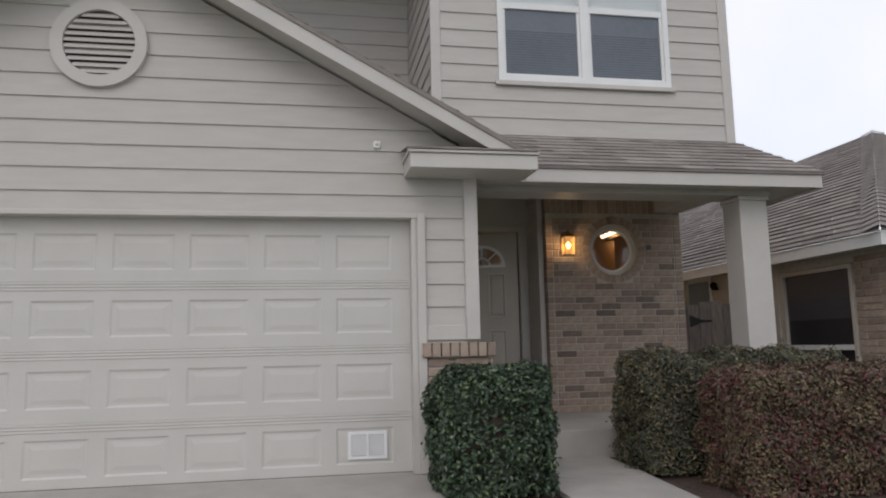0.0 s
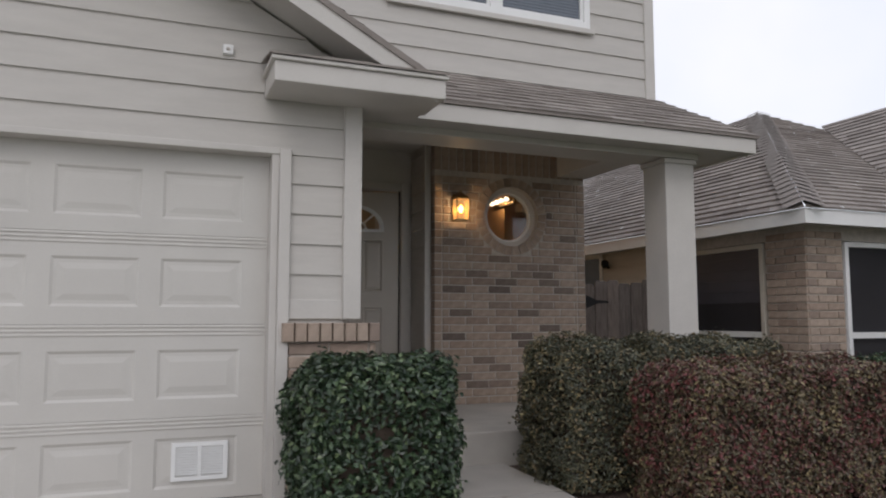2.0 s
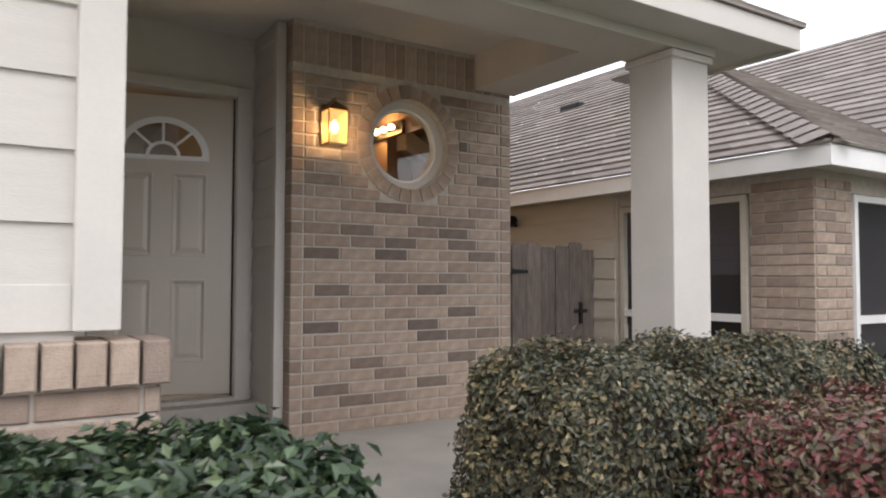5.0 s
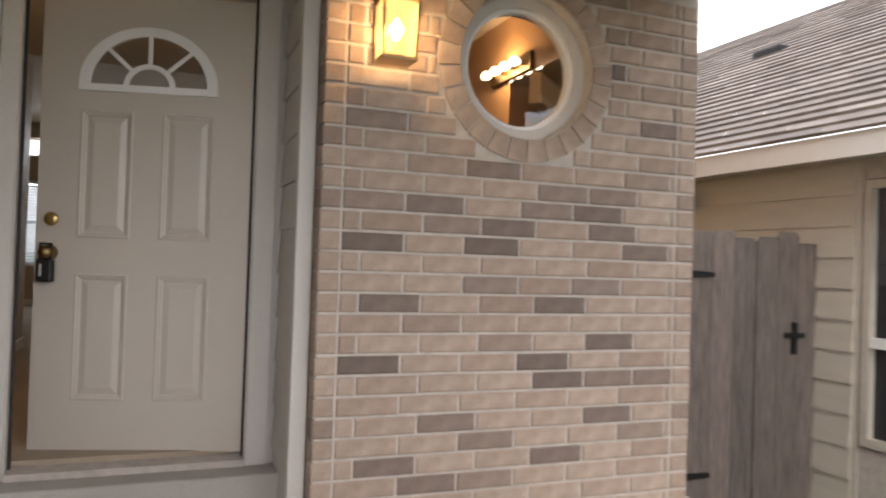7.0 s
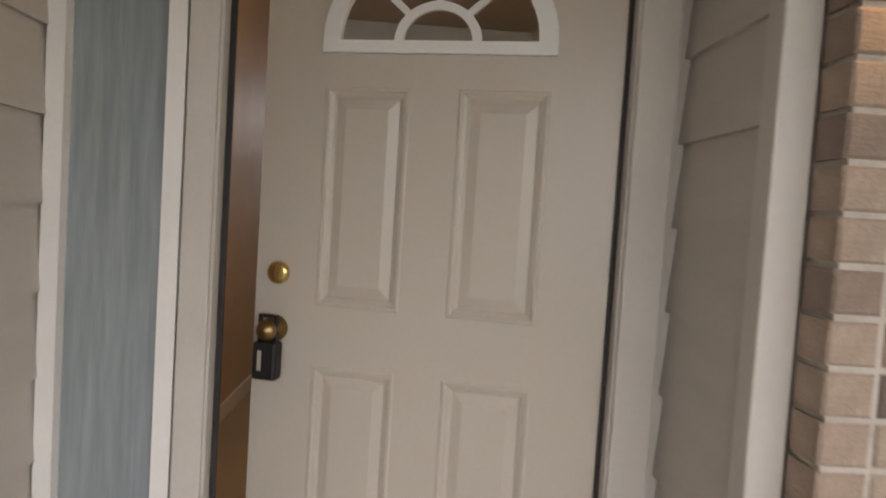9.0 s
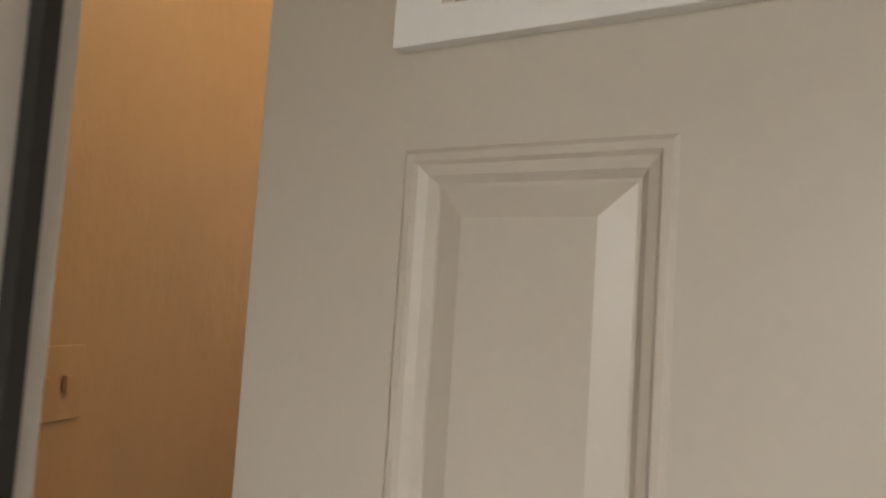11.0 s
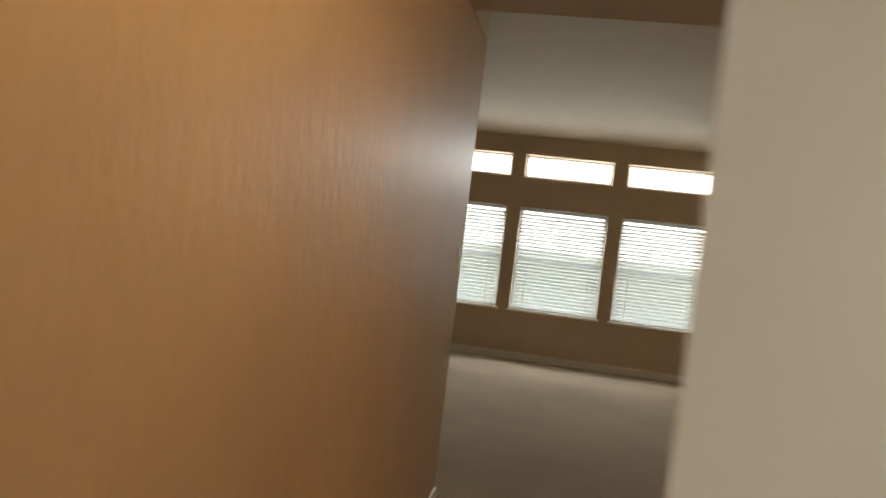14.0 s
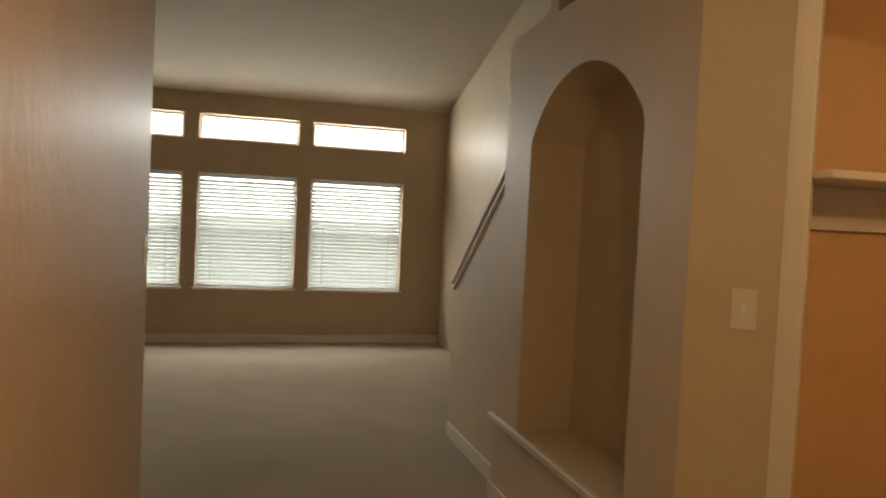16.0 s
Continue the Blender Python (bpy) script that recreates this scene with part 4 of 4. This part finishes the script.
wing = shingles(bmesh.new(), (6.7, 0.5, 2.11), (6.7, -4.0, 2.11), (10.0, -4.0, 4.42), (10.0, 4.7, 4.42), step=0.19, tab=0.45, lift=0.02)
shingles(wing, (13.3, -4.0, 2.11), (13.3, 4.7, 2.11), (10.0, 4.7, 4.42), (10.0, -4.0, 4.42), step=0.19, tab=0.45, lift=0.02)
tagged(part("wing_roof", wing, M_SHINGLE, nh), kind="stuff")
part("wing_wall", prism("y", [(7.02, -0.5), (12.98, -0.5), (12.98, 2.1), (10.0, 4.2), (7.02, 2.1)], -3.7, 0.81), M_MORTAR, nh)
part("fascia", B(6.69, 6.72, -4.0, 0.51, 1.97, 2.11), M_WHITE, nh)
part("roof_vent", B(7.35, 7.65, 5.4, 5.8, 3.52, 3.72, bevel=0.03), M_BLACK, nh)
sp = thing("floodlight", "small black floodlight on neighbouring siding", "outdoor lamp")
part("bracket", tube((NX - 0.03, 4.15, 1.80), (NX - 0.12, 4.15, 1.80), 0.022), M_BLACK, sp)
part("head", lathe([(0.03, 0), (0.055, 0.07), (0.055, 0.10), (0.0001, 0.10)], pose(NX - 0.10, 4.15, 1.80, 60, 0, -30)), M_BLACK, sp)
nw = part("window", boxes((NX - 0.05, NX - 0.035, 4.30, 4.36, 1.2, 2.0), (NX - 0.05, NX - 0.035, 4.36, 5.0, 1.94, 2.0)), M_WHITE, nh, "white framed small window")
part("pane", B(NX - 0.045, NX - 0.036, 4.36, 5.0, 1.2, 1.94), M_GREYGLASS, nw)
# ---- interior ----
FZ, FC = 0.45, 2.85
structure("floor", B(-4.0, 3.06, 2.88, 12.0, 0.35, FZ), M_CARPET, "beige carpet floor", "floor")
structure("floor_powder", B(2.11, 3.47, 2.41, 2.929, 0.35, FZ), M_CARPET, "powder room floor", "floor")
wall_left = structure("wall_foyer_left", B(0.17, 0.29, 2.876, 6.72, FZ, FC, bevel=0.01), M_WALL, "tan satin painted foyer wall")
part("baseboard", B(0.291, 0.303, 2.88, 6.72, FZ, FZ + 0.09, bevel=0.003), M_BASE, wall_left)
structure("ceiling_foyer", B(0.17, 2.10, 2.876, 6.20, FC, FC + 0.15), M_CEILING, "cream textured foyer ceiling", "ceiling")
structure("wall_over_foyer", B(0.17, 2.06, 6.08, 6.20, FC + 0.152, 4.9), M_WALL_LIGHT, "cream wall above the foyer opening")
structure("wall_room_front", boxes((-4.0, 0.169, 6.60, 6.72, FZ, 4.85), (0.17, 0.29, 6.20, 6.72, FC + 0.002, 4.9)), M_WALL_LIGHT, "cream front wall of living room")
structure("wall_room_left", B(-4.12, -4.0, 6.60, 12.0, FZ, 4.9), M_WALL_LIGHT, "cream side wall of living room")

# right foyer wall with arched niche and powder room doorway
RX0, RX1 = 1.97, 2.10
PY0, PY1, PZ = 4.15, 5.50, 2.60
NY0, NY1, NZ0, NZ1 = 5.80, 6.82, 0.90, 2.29
arch = [((NY0 + NY1) / 2 + 0.51 * math.cos(radians(32 + 5.8 * i)) / math.cos(radians(32)), NZ1 + 0.28 * (math.sin(radians(32 + 5.8 * i)) - math.sin(radians(32))) / (1 - math.sin(radians(32)))) for i in range(21)]
wall_right = structure("wall_foyer_right", boxes((RX0, RX1, 2.876, PY0, FZ, FC), (RX0, RX1, PY1, NY0, FZ, FC), (RX0, RX1, NY0, NY1, FZ, NZ0), (RX0, RX1, NY1, 7.16, FZ, FC)), M_WALL_LIGHT, "cream foyer wall with arched niche")
part("arch_head", prism("x", arch + [(NY0, FC), (NY1, FC)], RX0, RX1 + 0.149), M_WALL_LIGHT, wall_right)
part("niche_back", B(RX1 + 0.15, RX1 + 0.2, NY0 - 0.1, NY1 + 0.1, NZ0 - 0.1, FC), M_WALL_LIGHT, wall_right)
part("niche_side", boxes((RX1, RX1 + 0.15, NY0 - 0.1, NY0, NZ0, FC), (RX1, RX1 + 0.15, NY1, NY1 + 0.1, NZ0, FC), (RX1, RX1 + 0.15, NY0, NY1, NZ0 - 0.1, NZ0)), M_WALL_LIGHT, wall_right)
part("ledge_cap", B(RX0 - 0.03, RX0 - 0.001, 5.55, 7.175, NZ0 - 0.03, NZ0 + 0.004, bevel=0.006), M_BASE, wall_right)
part("baseboard", boxes((RX0 - 0.013, RX0 - 0.001, 2.93, PY0 - 0.08, FZ, FZ + 0.09), (RX0 - 0.013, RX0 - 0.001, PY1 + 0.08, 7.16, FZ, FZ + 0.09)), M_BASE, wall_right)
# splayed wall with the closet doorway
wall_splay = structure("wall_splay", prism("z", [(RX0, PY1 - 0.001), (2.18, 5.289), (2.25, 5.359), (2.04, 5.569)], FZ, FC), M_WALL_LIGHT, "cream splayed wall beside the closet doorway")
part("header", prism("z", [(2.181, 5.288), (2.76, 4.709), (2.83, 4.779), (2.251, 5.358)], PZ, FC), M_WALL_LIGHT, wall_splay)
part("door_casing", prism("z", [(2.147, 5.308), (2.185, 5.270), (2.198, 5.283), (2.160, 5.321)], FZ, PZ + 0.06), M_BASE, wall_splay)
part("casing_bead", prism("z", [(2.149, 5.300), (2.161, 5.288), (2.167, 5.294), (2.155, 5.306)], FZ, PZ + 0.06), M_BASE, wall_splay)
part("door_jamb", prism("z", [(2.188, 5.284), (2.200, 5.272), (2.285, 5.357), (2.273, 5.369)], FZ, PZ), M_BASE, wall_splay)
part("head_casing", prism("z", [(2.186, 5.269), (2.76, 4.695), (2.773, 4.708), (2.199, 5.282)], PZ, PZ + 0.06), M_BASE, wall_splay)


def switch_plate(x, y, z, side, gangs=2, material=None, label="cream plastic wall switch plate", turn=0):
    place = pose(x, y, z, 0, 0, turn)
    x = y = z = 0
    s = thing("light_switch", label, "light switch", "wall switches")
    w = 0.06 if gangs == 2 else 0.035
    part("plate", B(x, x + side * 0.006, y - w, y + w, z - 0.06, z + 0.06, bevel=0.002), material or M_BASE, s)
    for k in range(gangs):
        yy = y + (k - (gangs - 1) / 2) * 0.046
        part("toggle", B(x + side * 0.006, x + side * 0.014, yy - 0.006, yy + 0.006, z - 0.012, z + 0.012), material or M_WHITE, s)
    s.matrix_basis = place


switch_plate(2.088, 5.380, 1.68, -1, 1, turn=45)
switch_plate(0.29, 6.60, 1.73, 1, 1)
switch_plate(0.29, 3.42, 1.62, 1, 2, M_WALL, "tan painted double wall switch plate")

# powder room behind the round window
wp = structure("wall_powder", boxes((3.47, 3.59, 2.41, 5.67, FZ, 2.95), (2.06, 3.47, 5.58, 5.67, FZ, 2.95)), M_POWDER, "orange painted powder room wall")
part("inner_skin", B(2.101, 2.11, 2.41, PY0, FZ, 2.95), M_POWDER, wp)
structure("ceiling_powder", B(2.101, 3.59, 2.41, 5.67, 2.95, 3.0), M_CEILING, "powder room ceiling", "ceiling")
shelf = thing("wall_shelf", "wooden wall shelf in the closet", "shelf")
part("board", B(2.27, 3.465, 5.27, 5.575, 2.075, 2.10, bevel=0.004), M_BASE, shelf)
part("cleat", B(2.27, 3.465, 5.556, 5.578, 1.93, 2.074), M_BASE, shelf)
vb = thing("vanity_light", "row of lit globe bulbs on metal bar", "wall lamp")
part("bar", B(3.44, 3.469, 3.56, 4.14, 2.515, 2.635, bevel=0.006), M_BRONZE, vb, "dark polished light bar")
for i in range(4):
    y = 3.64 + i * 0.14
    part("socket", tube((3.441, y, 2.575), (3.405, y, 2.575), 0.020, 0.017), M_BRASS, vb)
    o = part("bulb", lathe([(0.012, 0.0), (0.020, 0.008), (0.028, 0.026), (0.031, 0.040), (0.026, 0.056), (0.014, 0.066), (0.0001, 0.069)], pose(3.407, y, 2.575, 0, -90, 0), 16), M_BULB, vb, smooth=True)
    o.visible_shadow = False
mir = thing("wall_mirror", "frameless mirror over the powder room vanity", "mirror")
part("glass", B(3.455, 3.469, 2.75, 3.86, 1.35, 2.505), M_MIRROR, mir)

# foyer lamp
fx = thing("ceiling_lamp", "small lit brass foyer ceiling lamp", "ceiling lamp")
part("canopy", lathe([(0.07, 0), (0.065, -0.02), (0.02, -0.035), (0.0001, -0.036)], pose(1.1, 3.9, FC)), M_BRASS, fx)
o = part("shade", lathe([(0.02, -0.035), (0.09, -0.05), (0.10, -0.075), (0.06, -0.105), (0.0001, -0.115)], pose(1.1, 3.9, FC)), M_SHADE, fx, smooth=True)
o.visible_shadow = False

# stair with knee wall
kn = structure("knee_wall", prism("x", [(7.165, FZ), (8.27, FZ), (8.27, 1.50), (7.165, 2.33)], 2.06, 2.16), M_WALL_LIGHT, "cream stair knee wall with sloped cap")
part("cap", prism("x", [(7.165, 2.333), (8.30, 1.478), (8.30, 1.508), (7.165, 2.363)], 2.04, 2.18), M_BASE, kn)
part("trim", prism("x", [(7.165, 2.27), (8.27, 1.44), (8.27, 1.46), (7.165, 2.29)], 2.045, 2.059), M_BASE, kn)
part("baseboard", B(2.046, 2.059, 7.165, 8.28, FZ, FZ + 0.09), M_BASE, kn)
stair = thing("staircase", "carpeted stair rising behind the knee wall", "stairs", kind="structure")
for i in range(4):
    part("step", B(2.161, 2.959, 8.27 - (i + 1) * 0.25, 8.27 - i * 0.25, FZ, FZ + 0.18 * (i + 1)), M_CARPET, stair)
structure("wall_stair", B(2.96, 3.06, 5.68, 12.0, FZ, 5.0), M_WALL_LIGHT, "cream stairwell wall")
structure("wall_stair_end", B(2.16, 2.96, 7.02, 7.12, FZ, 5.0), M_WALL_LIGHT, "cream wall closing the stairwell")
structure("ceiling_vault", prism("x", [(12.0, 3.13), (6.5, 4.78), (6.5, 4.93), (12.0, 3.28)], -4.1, 3.06), M_CEILING, "cream sloped vault ceiling", "ceiling")

# back wall with three windows and transoms
BY = 11.9
cols = [(-1.01, 0.04), (0.20, 1.25), (1.41, 2.46)]
rows = [(1.06, 2.30), (2.66, 2.93)]
bm = bmesh.new()
xs = [-4.0] + [v for c in cols for v in c] + [2.96]
for i in range(0, len(xs), 2):
    box(bm, xs[i], xs[i + 1], BY, BY + 0.16, FZ, 3.3)
for a, b in cols:
    box(bm, a, b, BY, BY + 0.16, FZ, 1.06), box(bm, a, b, BY, BY + 0.16, 2.30, 2.66), box(bm, a, b, BY, BY + 0.16, 2.93, 3.3)
wb = structure("wall_back", bm, M_WALL, "tan back wall with three windows")
part("baseboard", B(-4.0, 2.95, BY - 0.014, BY - 0.001, FZ, FZ + 0.09), M_BASE, wb)
for i, (a, b) in enumerate(cols):
    w = thing("window_%d" % (i + 1), "white sash window with lowered slatted blinds", "window", kind="structure")
    part("window_frame", boxes((a, a + 0.035, BY + 0.08, BY + 0.14, 1.06, 2.30), (b - 0.035, b, BY + 0.08, BY + 0.14, 1.06, 2.30), (a + 0.035, b - 0.035, BY + 0.08, BY + 0.14, 1.06, 1.10), (a + 0.035, b - 0.035, BY + 0.08, BY + 0.14, 2.26, 2.30), (a + 0.035, b - 0.035, BY + 0.08, BY + 0.14, 1.65, 1.70)), M_WHITE, w)
    part("window_sill", B(a - 0.03, b + 0.03, BY - 0.03, BY - 0.001, 1.03, 1.056, bevel=0.004), M_BASE, w)
    bl = thing("window_blind", "white horizontal slatted blind, lowered", "blind", "back window blinds")
    part("head_rail", B(a + 0.01, b - 0.01, BY + 0.01, BY + 0.06, 2.25, 2.295, bevel=0.004), M_BLIND, bl)
    part("bottom_rail", B(a + 0.012, b - 0.012, BY + 0.015, BY + 0.055, 1.065, 1.085), M_BLIND, bl)
    me = None
    for k in range(27):
        z = 1.105 + k * 0.0425
        if me is None:
            o = part("slat", prism("x", [(BY + 0.023, -0.0175), (BY + 0.034, 0.001), (BY + 0.045, 0.0175), (BY + 0.045, 0.0195), (BY + 0.035, 0.004), (BY + 0.023, -0.0145)], a + 0.012, b - 0.012), M_BLIND, bl)
            me = o.data
        else:
            o = new("slat", me)
            o.parent = bl
        o.location.z = z
    for x in (a + 0.15, b - 0.15):
        part("cord", B(x - 0.002, x + 0.002, BY + 0.010, BY + 0.013, 1.08, 2.26), M_BLIND, bl)
    tr = thing("transom_%d" % (i + 1), "narrow bright transom window", "window", kind="structure")
    part("window_frame", boxes((a, a + 0.03, BY + 0.08, BY + 0.14, 2.66, 2.93), (b - 0.03, b, BY + 0.08, BY + 0.14, 2.66, 2.93), (a + 0.03, b - 0.03, BY + 0.08, BY + 0.14, 2.66, 2.69), (a + 0.03, b - 0.03, BY + 0.08, BY + 0.14, 2.90, 2.93)), M_WHITE, tr)

# ---- bricks of the porch wall, last ----
rng = random.Random(11)
DARK = {(14, 1), (14, 3), (11, 1), (11, 4), (8, 1), (8, 4), (5, 2), (7, 4), (7, 5), (7, 6), (16, 2), (15, 3), (17, 5), (16, 5), (15, 5), (14, 6), (5, 5), (4, 3), (3, 1), (2, 2), (3, 4), (9, 5), (18, 3), (21, 6), (24, 5)}
SOLDIER = 2.60
for row in range(30):
    z = 0.2228 + row * COURSE + JOINT / 2
    if z > SOLDIER - 0.07:
        break
    x, k = 1.886, -1
    while x < 3.62:
        ln = 0.080 if k < 0 else 0.094 if x > 3.53 else 0.066 if k == 0 else UNIT - JOINT
        ln = min(ln, 3.63 - x) if x > 3.53 else min(ln, 3.526 - x)
        a, b = x, x + ln
        dz = max(0.0, abs(z + COURSE / 2 - CZ) - COURSE * 0.25)
        pieces = [(a, b)]
        if dz < 0.415:
            h = math.sqrt(0.415 ** 2 - dz * dz)
            pieces = [(p, q) for p, q in ((a, min(b, CX - h)), (max(a, CX + h), b)) if q - p > 0.015]
        pieces = [(p, q) for p, q in pieces if q - p > 0.012]
        for p, q in pieces:
            lay_brick(wall_brick, (p, 2.25 + rng.uniform(-0.0015, 0.0015), z + rng.uniform(-0.001, 0.001)), round(q - p, 3), COURSE - JOINT, material=M_BRICK_DARK if (row, k) in DARK else None)
        x += ln + JOINT
        k += 2 if k < 0 and row % 2 == 0 else 1
for k in range(21):
    x = 1.886 + k * 0.0832
    lay_brick(wall_brick, (x, 2.25, SOLDIER - 0.02), 0.0725, 0.244)
# ring of short bricks round the window
wedge = bmesh.new()
n = 26
da = 2 * math.pi / n
for y0, y1, sh in ((0.0, 0.09, 0.0),):
    a0, a1 = -da / 2 + 0.012, da / 2 - 0.012
    prism("y", [(0.315 * math.cos(a0), 0.315 * math.sin(a0)), (0.408 * math.cos(a0), 0.408 * math.sin(a0)), (0.408 * math.cos(a1), 0.408 * math.sin(a1)), (0.315 * math.cos(a1), 0.315 * math.sin(a1))], y0, y1, wedge)
ring_me = bpy.data.meshes.new("brick")
bmesh.ops.recalc_face_normals(wedge, faces=wedge.faces)
wedge.to_mesh(ring_me)
wedge.free()
ring_me.materials.append(M_BRICK)
for i in range(n):
    o = new("brick", ring_me)
    o.parent = wall_brick
    o.matrix_basis = Matrix.Translation((CX, 2.247, CZ)) @ Matrix.Rotation(i * da, 4, "Y")
# brick skin of the neighbouring house front corner
rng = random.Random(5)
for r in range(30):
    z = -0.35 + r * COURSE
    if z > NE - 0.08:
        break
    x = NX - 0.012
    y = NY
    while y < 1.33:
        ln = min(0.12 if r % 2 and y == NY else UNIT - JOINT, 1.335 - y)
        if ln > 0.04:
            o = lay_brick(nh, (x, y + ln, z), round(ln, 3), COURSE - JOINT, 0.05, -90)
        y += ln + JOINT
    x = NX
    while x < 5.72:
        ln = min(UNIT - JOINT if r % 2 else 0.12 if x == NX else UNIT - JOINT, 5.725 - x)
        if ln > 0.04:
            lay_brick(nh, (x, NY - 0.012, z), round(ln, 3), COURSE - JOINT, 0.05)
        x += ln + JOINT
